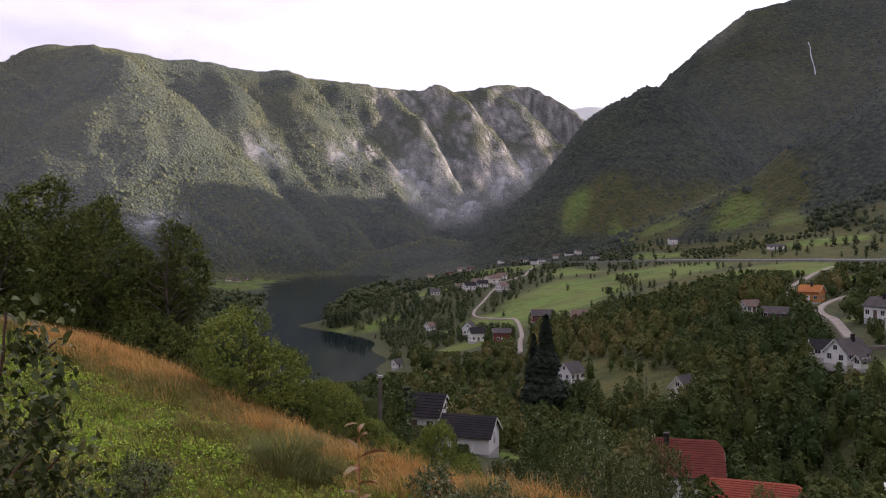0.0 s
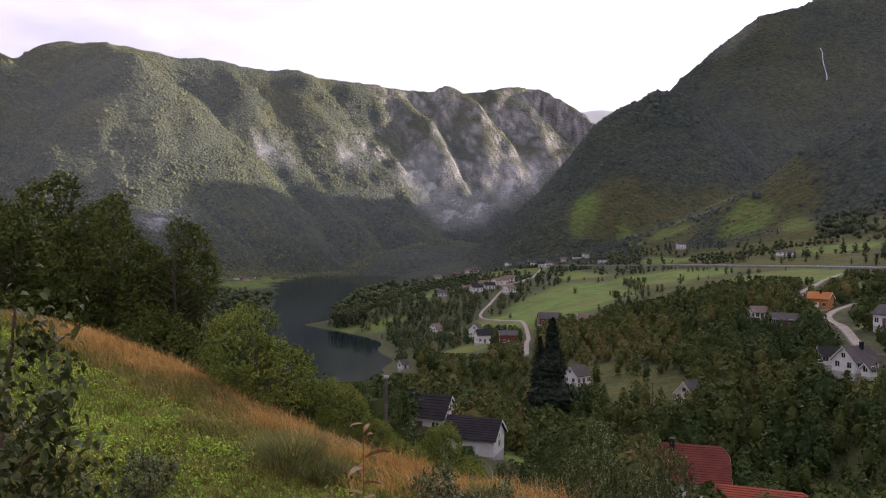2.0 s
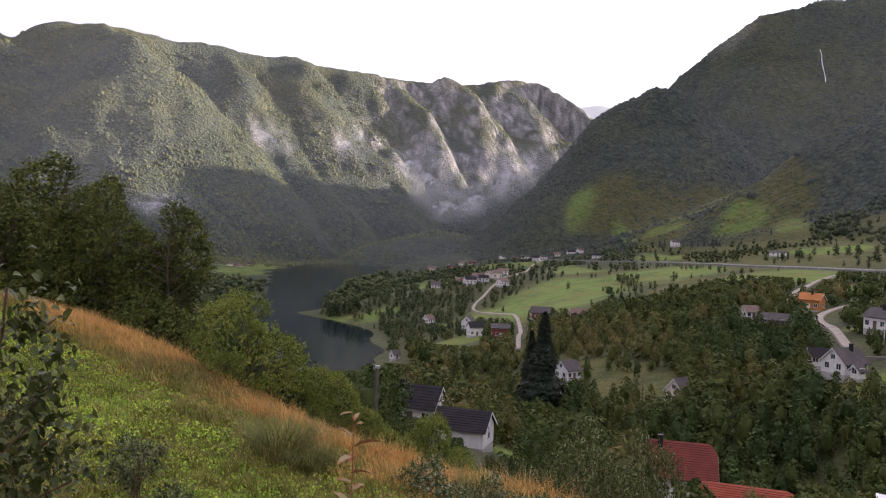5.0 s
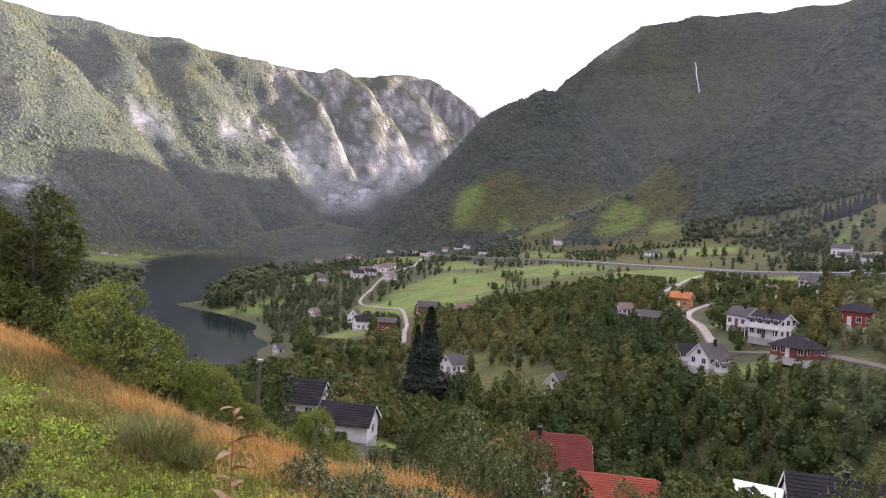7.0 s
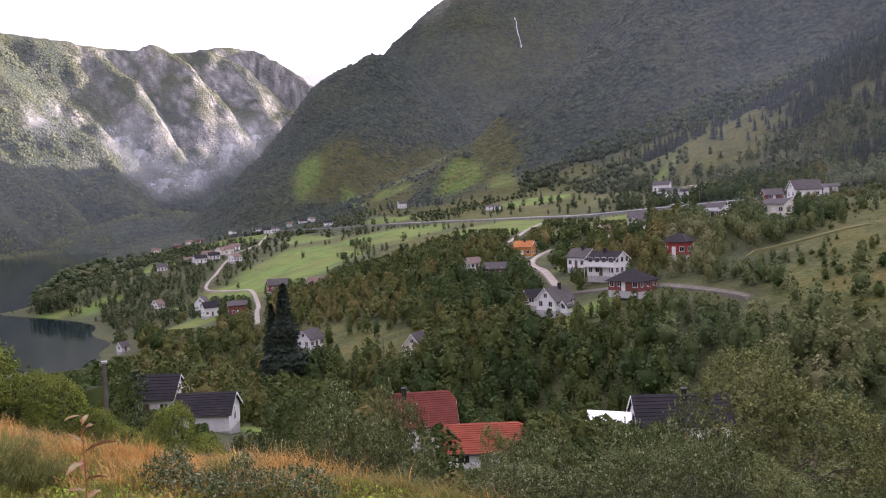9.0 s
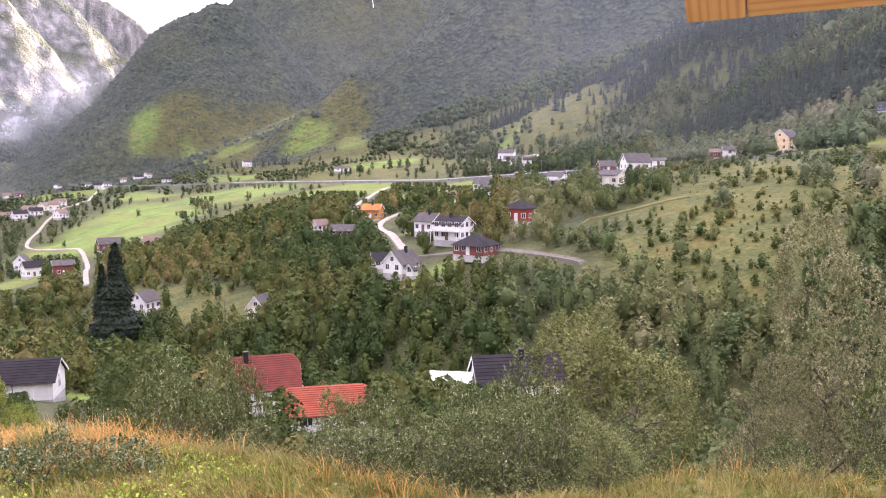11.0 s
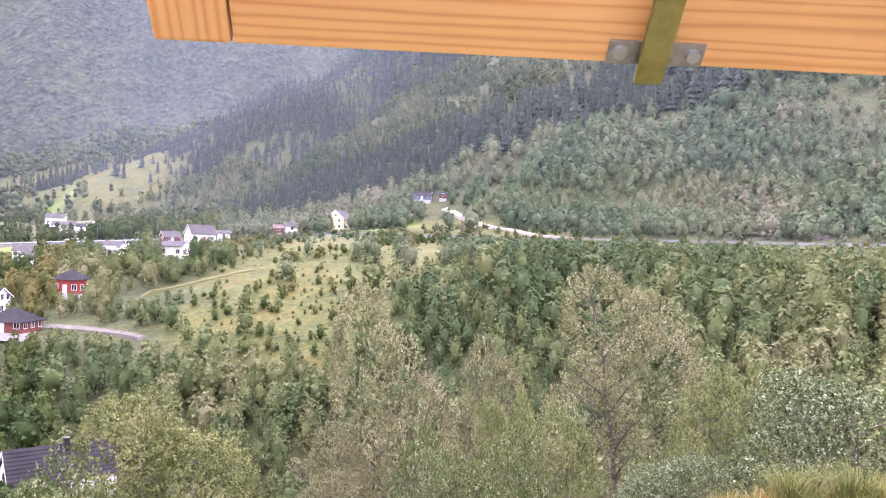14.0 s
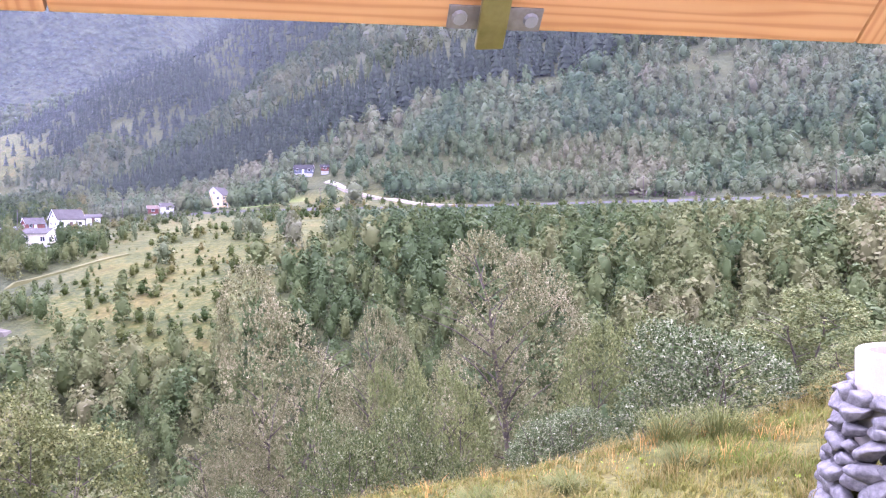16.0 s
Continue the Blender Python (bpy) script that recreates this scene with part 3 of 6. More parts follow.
    if hip:
        for sx in (-1, 1):
            bm = bmesh.new()
            yb = b * hip if hip < 0.9 else b + o
            zb = wall + rise * g if hip < 0.9 else ez
            v = [Vector((sx * (a + o), -yb, zb + 0.02)), Vector((sx * (a + o), yb, zb + 0.02)), Vector((sx * (a - cut), 0, wall + rise + 0.02))]
            f = [bm.verts.new(p) for p in v]
            e = [bm.verts.new(p - Vector((0, 0, 0.14))) for p in v]
            bm.faces.new(f)
            bm.faces.new(e[::-1])
            for k in range(3):
                bm.faces.new((f[k], e[k], e[(k + 1) % 3], f[(k + 1) % 3]))
            bmesh.ops.recalc_face_normals(bm, faces=bm.faces)
            part("roof_hip", bm, roof, h)
    if hip < 0.9:
        for sx in (-1, 1):
            for sy in (-1, 1):
                bm = bmesh.new()
                q = [(sx * (a + o + 0.02), sy * (b + o), ez - 0.02), (sx * (a + o + 0.02), sy * b * hip, wall + rise * (1 - hip) - 0.02)]
                slab(bm, (q[0], q[1], (sx * (a + o - 0.06), q[1][1], q[1][2]), (sx * (a + o - 0.06), q[0][1], q[0][2])), 0.22)
                part("bargeboard", bm, WHITE if walls != BROWN else BROWN, rf)
    for sy in (-1, 1):
        bm = bmesh.new()
        tube(bm, [(-a - o, sy * (b + o + 0.05), ez - 0.08), (a + o, sy * (b + o + 0.05), ez - 0.08)], [0.07, 0.07], 6)
        part("gutter", bm, GREY_ROOF, rf)
    if chimney is not None:
        cx = chimney * a
        ch = part("chimney", boxes((cx - 0.32, cx + 0.32, -0.85, -0.25, wall + rise * 0.6, wall + rise + 0.75)), BLACK if chimney > -2 else CONCRETE, rf)
        part("cap", boxes((cx - 0.38, cx + 0.38, -0.91, -0.19, wall + rise + 0.75, wall + rise + 0.83)), GREY_ROOF, ch)
    for st in range(storeys):
        z0 = 0.95 + st * 2.5
        for k in range(wins):
            px = -a + L * (k + 0.5) / wins
            if door and st == 0 and k == wins // 2:
                continue
            window(h, px, -b, z0, 1.1, 1.15, 0)
        for k in range(max(1, wins - 1)):
            py = -b + W * (k + 0.5) / max(1, wins - 1)
            window(h, a, py, z0, 1.0, 1.15, 1)
            window(h, -a, py, z0, 1.0, 1.15, 3)
    if hip < 0.5 and rise > 2.0:
        for sx, f in ((1, 1), (-1, 3)):
            window(h, sx * a, 0, wall + 0.35, 0.9, 0.95, f)
    if door:
        dr = part("door", boxes((-0.5, 0.5, -b - 0.06, -b + 0.02, 0.05, 2.1)), BROWN if walls == WHITE else WHITE, h)
        part("handle", boxes((0.36, 0.42, -b - 0.12, -b - 0.06, 1.0, 1.12)), STEEL, dr)
    if balcony:
        bl = part("balcony", boxes((-a, a, -b - 1.6, -b, 2.35, 2.5), (-a + 0.1, -a + 0.22, -b - 1.55, -b - 1.43, -0.5, 2.35), (a - 0.22, a - 0.1, -b - 1.55, -b - 1.43, -0.5, 2.35)), WHITE, h)
        part("railing", boxes((-a, a, -b - 1.62, -b - 1.56, 2.5, 3.4)), WHITE, bl)
    return h


# ---- vegetation ----
LEAF_BIRCH = foliage("birch_leaf", [(0.0, (0.060, 0.092, 0.014)), (0.5, (0.145, 0.185, 0.030)), (1.0, (0.30, 0.30, 0.056))], 0.8)
LEAF_DRY = foliage("faded_birch_leaf", [(0.0, (0.063, 0.073, 0.026)), (0.5, (0.166, 0.163, 0.070)), (1.0, (0.426, 0.385, 0.228))], 0.8)
LEAF_DARK = foliage("dark_birch_leaf", [(0.0, (0.034, 0.052, 0.011)), (0.5, (0.082, 0.106, 0.020)), (1.0, (0.185, 0.190, 0.042))], 0.8)
LEAF_WILLOW = foliage("willow_leaf", [(0.0, (0.026, 0.042, 0.011)), (0.45, (0.070, 0.092, 0.025)), (0.68, (0.150, 0.168, 0.062)), (1.0, (0.48, 0.48, 0.33))], 5.0)
LEAF_SILVER = foliage("silver_willow_leaf", [(0.0, (0.028, 0.046, 0.014)), (0.5, (0.075, 0.104, 0.032)), (0.72, (0.24, 0.255, 0.14)), (1.0, (0.62, 0.60, 0.47))], 6.0)
LEAF_YELLOW = foliage("yellowing_leaf", [(0.0, (0.050, 0.070, 0.020)), (0.5, (0.128, 0.150, 0.046)), (1.0, (0.29, 0.29, 0.12))], 1.1)
LEAF_ROWAN = foliage("rowan_leaf", [(0.0, (0.042, 0.058, 0.015)), (0.5, (0.112, 0.128, 0.036)), (1.0, (0.26, 0.25, 0.09))], 0.9)
LEAF_BRAMBLE = foliage("bramble_leaf", [(0.0, (0.022, 0.034, 0.010)), (0.55, (0.070, 0.092, 0.024)), (0.85, (0.17, 0.17, 0.050)), (1.0, (0.32, 0.11, 0.050))], 3.0, 0.35)
NEEDLE = foliage("spruce_needles", [(0.0, (0.010, 0.017, 0.010)), (0.5, (0.021, 0.031, 0.018)), (1.0, (0.042, 0.055, 0.032))], 0.3, 0.7, 0.1)
WOOD_MIX = foliage("mixed_wood_leaves", [(0.0, (0.025, 0.045, 0.010)), (0.3, (0.040, 0.064, 0.014)), (0.55, (0.067, 0.084, 0.018)), (0.8, (0.101, 0.103, 0.026)), (1.0, (0.146, 0.122, 0.040))], 0.09, kin=True)
WOOD_OLIVE = foliage("olive_wood_leaves", [(0.0, (0.050, 0.076, 0.026)), (0.3, (0.072, 0.100, 0.032)), (0.55, (0.108, 0.126, 0.042)), (0.8, (0.142, 0.144, 0.058)), (1.0, (0.172, 0.160, 0.078))], 0.09, kin=True)
WOOD_FAR = foliage("hillside_wood_leaves", [(0.0, (0.028, 0.046, 0.018)), (0.5, (0.058, 0.078, 0.030)), (1.0, (0.105, 0.112, 0.048))], 0.035, 0.8, 0.2, kin=True)
# paler than the mixed wood: this slope's haze is put into the leaves
WOOD_LIGHT = foliage("pale_wood_leaves", [(0.0, (0.050, 0.084, 0.040)), (0.35, (0.084, 0.116, 0.052)), (0.7, (0.118, 0.136, 0.066)), (1.0, (0.156, 0.150, 0.088))], 0.06, kin=True)
# two copies of one leaf: sunlit yellow is put into this colour
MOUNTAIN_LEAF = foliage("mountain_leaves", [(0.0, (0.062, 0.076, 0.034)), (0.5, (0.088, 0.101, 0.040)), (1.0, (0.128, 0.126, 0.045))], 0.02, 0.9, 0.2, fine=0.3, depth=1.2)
# shade put into the colour: darker, bluer copy of the leaf above
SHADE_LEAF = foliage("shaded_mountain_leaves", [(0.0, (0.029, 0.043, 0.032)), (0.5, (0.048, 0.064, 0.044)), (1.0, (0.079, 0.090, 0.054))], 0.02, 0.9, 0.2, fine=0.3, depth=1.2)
GRASS_STRAW = foliage("straw_grass", [(0.0, (0.11, 0.10, 0.026)), (0.5, (0.23, 0.19, 0.055)), (1.0, (0.40, 0.32, 0.125))], 0.7)
GRASS_RUST = foliage("rusty_grass", [(0.0, (0.302, 0.138, 0.033)), (0.5, (0.605, 0.314, 0.083)), (1.0, (0.713, 0.506, 0.187))], 0.9)
GRASS_OLIVE = foliage("olive_grass", [(0.0, (0.068, 0.080, 0.013)), (0.5, (0.150, 0.152, 0.027)), (1.0, (0.28, 0.245, 0.062))], 0.8)
GRASS_GREEN = foliage("green_grass", [(0.0, (0.065, 0.10, 0.014)), (0.5, (0.14, 0.18, 0.028)), (1.0, (0.27, 0.28, 0.06))], 0.7)
HERB_LEAF = foliage("green_herbs", [(0.0, (0.105, 0.200, 0.015)), (0.5, (0.265, 0.405, 0.035)), (1.0, (0.500, 0.560, 0.083))], 1.4)
BARK = plain("grey_bark", (0.045, 0.036, 0.026), (0.13, 0.108, 0.08), 3.0, 0.95, 0, 0.6, 0.02, 25.0)
rng = np.random.default_rng(7)


def unit(v):
    return v / np.maximum(np.linalg.norm(v, axis=-1, keepdims=True), 1e-9)


def leaf_cards(centres, size, out=None, longer=1.5, r=rng):
    """Pointed leaves, one four-cornered blade at each centre, facing outwards more often than not."""
    k = len(centres)
    face = unit(r.normal(size=(k, 3)) + (0 if out is None else 1.1 * out))
    a = unit(np.cross(face, r.normal(size=(k, 3))))
    b = np.cross(face, a)
    s = size * r.uniform(0.6, 1.3, (k, 1))
    q = np.stack([centres - a * s * longer * 0.5, centres + b * s * 0.5, centres + a * s * longer * 0.5, centres - b * s * 0.5], 1)
    return q.reshape(-1, 3), np.arange(4 * k).reshape(-1, 4)


def sprays(centres, size, out, r):
    """Three-cornered leaf sprays for trees farther off, facing outwards."""
    k = len(centres)
    face = unit(0.42 * r.normal(size=(k, 3)) + out)
    a = unit(np.cross(face, r.normal(size=(k, 3))))
    b = np.cross(face, a)
    s = size * r.uniform(0.6, 1.35, (k, 1))
    q = np.stack([centres - a * s * 0.75 - b * s * 0.4, centres + a * s * 0.75 - b * s * 0.4, centres + b * s * 0.85], 1)
    return q.reshape(-1, 3), np.arange(3 * k).reshape(-1, 3)


def woody(h, width, limbs, low, seed, droop=0.0, stems=1, thick=0.016, cone=False):
    """Trunk and limbs as one mesh, and the places where twigs end."""
    r = np.random.default_rng(seed)
    bm = bmesh.new()
    ends = []
    for st in range(stems):
        base = Vector((r.normal() * 0.06 * width, r.normal() * 0.06 * width, -0.4)) if stems > 1 else Vector((0, 0, -0.4))
        lean = Vector((r.normal(), r.normal(), 0)) * (0.10 * h if stems == 1 else 0.22 * width)
        pts = [base + lean * (k / 6) ** 1.5 + Vector((r.normal(), r.normal(), 0)) * 0.012 * h + Vector((0, 0, (h * (0.93 if stems == 1 else r.uniform(0.6, 0.95)) + 0.4) * k / 6)) for k in range(7)]
        tube(bm, pts, [max(0.012, thick * h * (1 - 0.88 * k / 6) / math.sqrt(stems)) for k in range(7)], 6)
        for j in range(limbs // stems):
            f = low + (0.96 - low) * (j + r.uniform()) / (limbs // stems)
            i = min(int(f * 6), 5)
            p = pts[i].lerp(pts[i + 1], f * 6 - i)
            ang = j * 2.4 + r.normal() * 0.4
            g = (f - low) / (1 - low)
            reach = width * 0.5 * (math.sin(math.pi * min(0.98, 0.18 + 0.80 * g)) ** 0.7) * r.uniform(0.7, 1.12)
            if cone:
                reach = width * 0.5 * (1.04 - g) ** 0.58 * r.uniform(0.65, 1.1)
            tip = p + Vector((math.cos(ang) * reach, math.sin(ang) * reach, reach * r.uniform(0.25, 0.75)))
            midp = p.lerp(tip, 0.5) + Vector((0, 0, 0.06 * reach))
            tube(bm, [p, midp, tip], [thick * h * 0.42 * (1 - 0.7 * f), thick * h * 0.26 * (1 - 0.7 * f), 0.006], 4)
            for q in (0.35, 0.6, 0.8, 1.0):
                c = p.lerp(tip, q) + Vector((0, 0, 0.05 * reach * math.sin(q * 3)))
                ends.append((*c, reach * 0.31, droop))
        ends.append((*pts[-1], 0.10 * width, droop))
    return bm, np.array(ends)


def crown_of(ends, leaves, size, seed, squash=0.75, per=12):
    """Leaves set along short shoots that grow outwards from the twigs, or hang where the tree droops."""
    r = np.random.default_rng(seed)
    k = leaves // per
    e = ends[r.integers(0, len(ends), k)]
    rad = np.maximum(e[:, 3:4], 0.10)
    off = unit(r.normal(size=(k, 3))) * (r.uniform(0, 1, (k, 1)) ** 0.5) * rad
    off[:, 2] *= squash
    base = e[:, :3] + off
    mid = np.array([0, 0, ends[:, 2].mean() * 0.8])
    way = unit(0.7 * unit(off) + 0.8 * unit(base - mid) + 0.25 * r.normal(size=(k, 3)) + np.stack([0 * e[:, 4], 0 * e[:, 4], 0.55 - 3.4 * e[:, 4]], -1))
    reach = np.clip(rad * 1.1, 2.2 * size, 9 * size) * r.uniform(0.6, 1.3, (k, 1)) * (1 + 1.2 * e[:, 4:5])
    t = np.linspace(0.1, 1.0, per)[None, :, None]
    c = base[:, None] + way[:, None] * reach[:, None] * t + 0.35 * size * r.normal(size=(k, per, 3))
    c[:, :, 2] -= (e[:, 4:5] * reach) * t[:, :, 0] ** 2 * 0.5
    out = np.repeat(unit(way + 0.5 * unit(base - mid) + [[0, 0, 0.35]]), per, 0)
    return leaf_cards(c.reshape(-1, 3), size, out, 1.5, r)


def crown_shell(h, width, leaves, size, seed, lobes=14, low=0.14, cone=False, per=10):
    """Leafy shoots standing out from the overlapping clumps of a dense crown."""
    r = np.random.default_rng(seed)
    f = low + (0.88 - low) * ((np.arange(lobes) * 0.618 + 0.3) % 1)
    prof = (1.04 - f) ** 0.62 if cone else np.sin(np.pi * (0.24 + 0.66 * f)) ** 0.8
    rad = width * 0.5 * prof
    ang = np.arange(lobes) * 2.4 + 0.4 * r.normal(size=lobes)
    mid = np.stack([0.60 * rad * np.cos(ang), 0.60 * rad * np.sin(ang), f * h], -1)
    lr = rad * r.uniform(0.42, 0.62, lobes)
    lz = np.minimum(1.25, 0.9 * h / width + 0.25)
    k = leaves // per
    pick = r.choice(lobes, 4 * k, p=lr ** 2 / (lr ** 2).sum())
    o = unit(r.normal(size=(4 * k, 3)) + [[0, 0, 0.2]])
    deep = r.uniform(0.72, 1.06, (4 * k, 1))
    c = mid[pick] + o * lr[pick][:, None] * deep * [[1, 1, lz]]
    gap = np.linalg.norm((c[:, None] - mid[None]) / [[[1, 1, lz]]], axis=-1) / lr[None]
    gap[np.arange(4 * k), pick] = 9
    keep = (gap.min(1) > 0.86) & (c[:, 2] > 0.04)
    c, o = c[keep][:k], o[keep][:k]
    k = len(c)
    way = unit(o + [[0, 0, 0.45]] + 0.3 * r.normal(size=(k, 3)))
    reach = size * r.uniform(2.0, 6.5, (k, 1))
    t = np.linspace(0.0, 1.0, per)[None, :, None]
    q = c[:, None] + way[:, None] * reach[:, None] * t + 0.4 * size * r.normal(size=(k, per, 3))
    return leaf_cards(q.reshape(-1, 3), size, np.repeat(unit(o + [[0, 0, 0.5]]), per, 0), 1.5, r)


def make_tree(name, label, category, h, width, leaf, leaves, size, seed, limbs=26, low=0.25, droop=0.0, stems=1, group="", stem_name="trunk", cone=False, lobes=0, crown_low=0.14):
    t = holder(name, Matrix(), label, category, group)
    bm, ends = woody(h, width, limbs, low, seed, droop, stems, cone=cone)
    part(stem_name, bm, BARK, t)
    v, f = crown_shell(h, width, leaves, size, seed + 1, lobes, crown_low, cone) if lobes else crown_of(ends, leaves, size, seed + 1)
    v[:, 2] = np.maximum(v[:, 2], 0.02)
    c = new("crown", mesh_of("crown", v, f, [leaf]))
    c.parent = t
    return t


SHOWN = []


def place(t, h0, w0, rows, label=""):
    """The template itself takes the first place, copies take the others."""
    co = np.array([v.co[:] for o in t.children if o.name.startswith("crown") for v in o.data.vertices])
    h0, w0 = np.percentile(co[:, 2], 99.8), 2 * np.percentile(np.hypot(co[:, 0], co[:, 1]), 96)
    for i, (x, y, top, width, turn) in enumerate(rows):
        z = ground_z(x, y)
        k = max(0.5, (top - z)) / h0
        m = pose(x, y, z - 0.05, 0, 0, turn) @ Matrix.Diagonal((width / w0, width / w0, k, 1))
        SHOWN.append((x, y, width * 0.5))
        if i:
            copy_thing(t, m)
        else:
            rows0 = m
    t.matrix_basis = rows0


NEAR = "trees and bushes below the garden"
DOCK = (-0.98, 8.95)
TUSSOCKS = [(-2.4, 11.9, 0.62, 1.3), (-1.9, 11.4, 0.4, 0.8), (0.6, 11.3, 0.4, 0.7)]
LOW_SHRUBS = [(0.1, 10.9, 1.0), (0.5, 10.2, 0.8), (-0.2, 11.4, 0.8), (1.2, 10.3, 0.9), (1.6, 9.9, 0.8), (0.9, 10.8, 0.7), (-3.9, 10.0, 0.6), (-2.9, 8.6, 0.5)]
birch_left = make_tree("birch_tree", "dark green pointed birch with fine twigs at the meadow's edge", "tree", 7, 4.4, LEAF_DARK, 36000, 0.068, 11, 60, 0.04, 0.0, group=NEAR, cone=True, lobes=34, crown_low=0.05)
place(birch_left, 7, 4.4, [(-13.7, 26.7, 62.5, 5.6, 0), (-16.6, 27.6, 62.0, 5.4, 130), (-10.6, 24.9, 61.7, 3.8, 60), (-8.7, 24.6, 60.9, 4.0, 200), (-19.5, 30.0, 61.8, 5.0, 80), (-11.9, 26.8, 61.0, 4.2, 20), (-14.5, 25.0, 60.4, 4.4, 250), (-12.3, 25.6, 61.4, 3.8, 300), (-9.6, 25.4, 60.0, 3.6, 110)])
alder = make_tree("alder_bush", "dense green alder bush with small leaves beside the dry grass", "bush", 2.8, 2.8, LEAF_BIRCH, 20000, 0.046, 23, 40, 0.05, 0.0, 3, NEAR, "trunk", lobes=26, crown_low=0.08)
place(alder, 2.8, 2.8, [(-4.3, 17.5, 58.75, 2.5, 0), (-2.55, 17.8, 57.1, 1.5, 80), (-1.9, 18.2, 56.1, 1.2, 160), (-1.1, 18.3, 55.7, 1.4, 40), (-0.3, 18.6, 55.9, 1.5, 210), (-5.2, 18.3, 57.3, 1.4, 120), (0.8, 18.6, 55.1, 1.6, 15)])
willow = make_tree("willow_bush", "grey-green willow bush with pale leaf undersides", "bush", 2.5, 2.9, LEAF_WILLOW, 13000, 0.042, 37, 40, 0.04, 0.0, 5, NEAR, "trunk", lobes=20, crown_low=0.08)
place(willow, 2.5, 2.9, [(3.5, 16.4, 56.3, 2.3, 0), (4.6, 16.9, 56.2, 1.8, 90), (4.2, 9.5, 56.75, 1.5, 40), (5.3, 8.7, 56.9, 1.7, 150), (6.1, 8.4, 56.85, 1.6, 220), (12.6, 6.4, 56.6, 1.8, 70),
                        (14.2, 5.6, 56.7, 1.9, 260), (14.4, 7.6, 56.5, 1.9, 300), (2.0, 18.2, 55.0, 1.8, 130), (6.4, 14.6, 55.3, 1.7, 190), (14.6, 3.4, 56.6, 1.6, 33), (12.2, 8.6, 55.4, 1.6, 100), (10.0, 10.6, 55.2, 1.8, 170), (4.4, 14.3, 55.2, 1.6, 280), (7.8, 12.0, 56.1, 2.3, 55), (9.2, 11.6, 55.9, 2.1, 145), (6.2, 12.6, 56.0, 2.0, 205), (10.6, 13.8, 55.7, 2.7, 310), (8.1, 11.9, 56.0, 1.7, 15)])
yellow_bush = make_tree("sallow_bush", "yellow-green sallow bush in early autumn leaf", "bush", 4.0, 2.4, LEAF_YELLOW, 12000, 0.05, 51, 30, 0.04, 0.0, 3, NEAR, "trunk", lobes=18, crown_low=0.08)
place(yellow_bush, 2.4, 1.6, [(6.7, 7.2, 57.0, 0.95, 0), (21.9, -1.8, 58.3, 3.6, 40), (14.2, -1.9, 58.2, 1.4, 100), (23.7, 3.7, 57.0, 2.3, 160), (27.9, 2.6, 56.8, 2.7, 220), (18.5, 8.4, 56.4, 1.7, 60), (20.0, 6.8, 56.2, 1.9, 10), (22.5, 8.6, 55.8, 1.9, 300), (6.3, 15.0, 55.5, 1.2, 75)])
rowan = make_tree("rowan_tree", "spreading rowan with bare inner stems and fading leaves", "tree", 7.0, 5.0, LEAF_ROWAN, 42000, 0.055, 67, 52, 0.22, 0.12, 4, NEAR, "trunk", lobes=40, crown_low=0.38)
place(rowan, 7.0, 5.0, [(14.0, 15.2, 56.35, 5.2, 0), (11.2, 17.2, 53.6, 3.0, 120)])
birch = make_tree("birch_tree", "drooping birch with faded brownish leaves and dark limbs", "tree", 11.5, 5.6, LEAF_DRY, 60000, 0.056, 83, 40, 0.14, 0.5, 2, NEAR, lobes=52, crown_low=0.22)
place(birch, 11.5, 5.6, [(21.6, 13.4, 58.8, 4.9, 0), (19.3, 13.9, 54.9, 3.2, 100)])
birch_b = make_tree("birch_tree", "tall birch with an open crown and a bare lower trunk", "tree", 11.2, 6.2, LEAF_DRY, 52000, 0.056, 97, 28, 0.30, 0.38, 1, NEAR, lobes=46, crown_low=0.36)
place(birch_b, 11.2, 6.2, [(26.5, 7.0, 59.7, 6.0, 0), (34.0, 15.5, 56.0, 4.6, 70)])
round_willow = make_tree("willow_bush", "rounded willow bush with whitish leaf undersides", "bush", 2.6, 3.6, LEAF_SILVER, 26000, 0.044, 141, 60, 0.02, 0.0, 6, NEAR, lobes=30, crown_low=0.06)
place(round_willow, 2.6, 3.6, [(14.4, 0.5, 58.3, 3.3, 0), (13.3, 2.6, 56.9, 1.8, 120)])

def broad_leaves(roots, heads, size, slim, r):
    """Broad leaves folded along the midrib, from each root towards its heading."""
    k = len(roots)
    d = unit(heads)
    side = unit(np.cross(d, [[0, 0, 1]] + 0.35 * r.normal(size=(k, 3))))
    up = np.cross(side, d)
    s = size * r.uniform(0.6, 1.25, (k, 1))
    w = s * slim
    at_ = lambda f, o, z: roots + d * s * f + side * w * o + up * s * z
    q = np.stack([at_(0, 0, 0), at_(0.3, 0.5, 0.10), at_(0.3, 0, 0.03), at_(0.3, -0.5, 0.10), at_(0.68, 0.38, 0.06), at_(0.68, 0, -0.01), at_(0.68, -0.38, 0.06), at_(1, 0, -0.12)], 1)
    f = np.array([[0, 1, 2], [0, 2, 3], [2, 1, 4], [2, 4, 5], [2, 5, 6], [2, 6, 3], [5, 4, 7], [5, 7, 6]])
    return q.reshape(-1, 3), (f[None] + np.arange(k)[:, None, None] * 8).reshape(-1, 3)


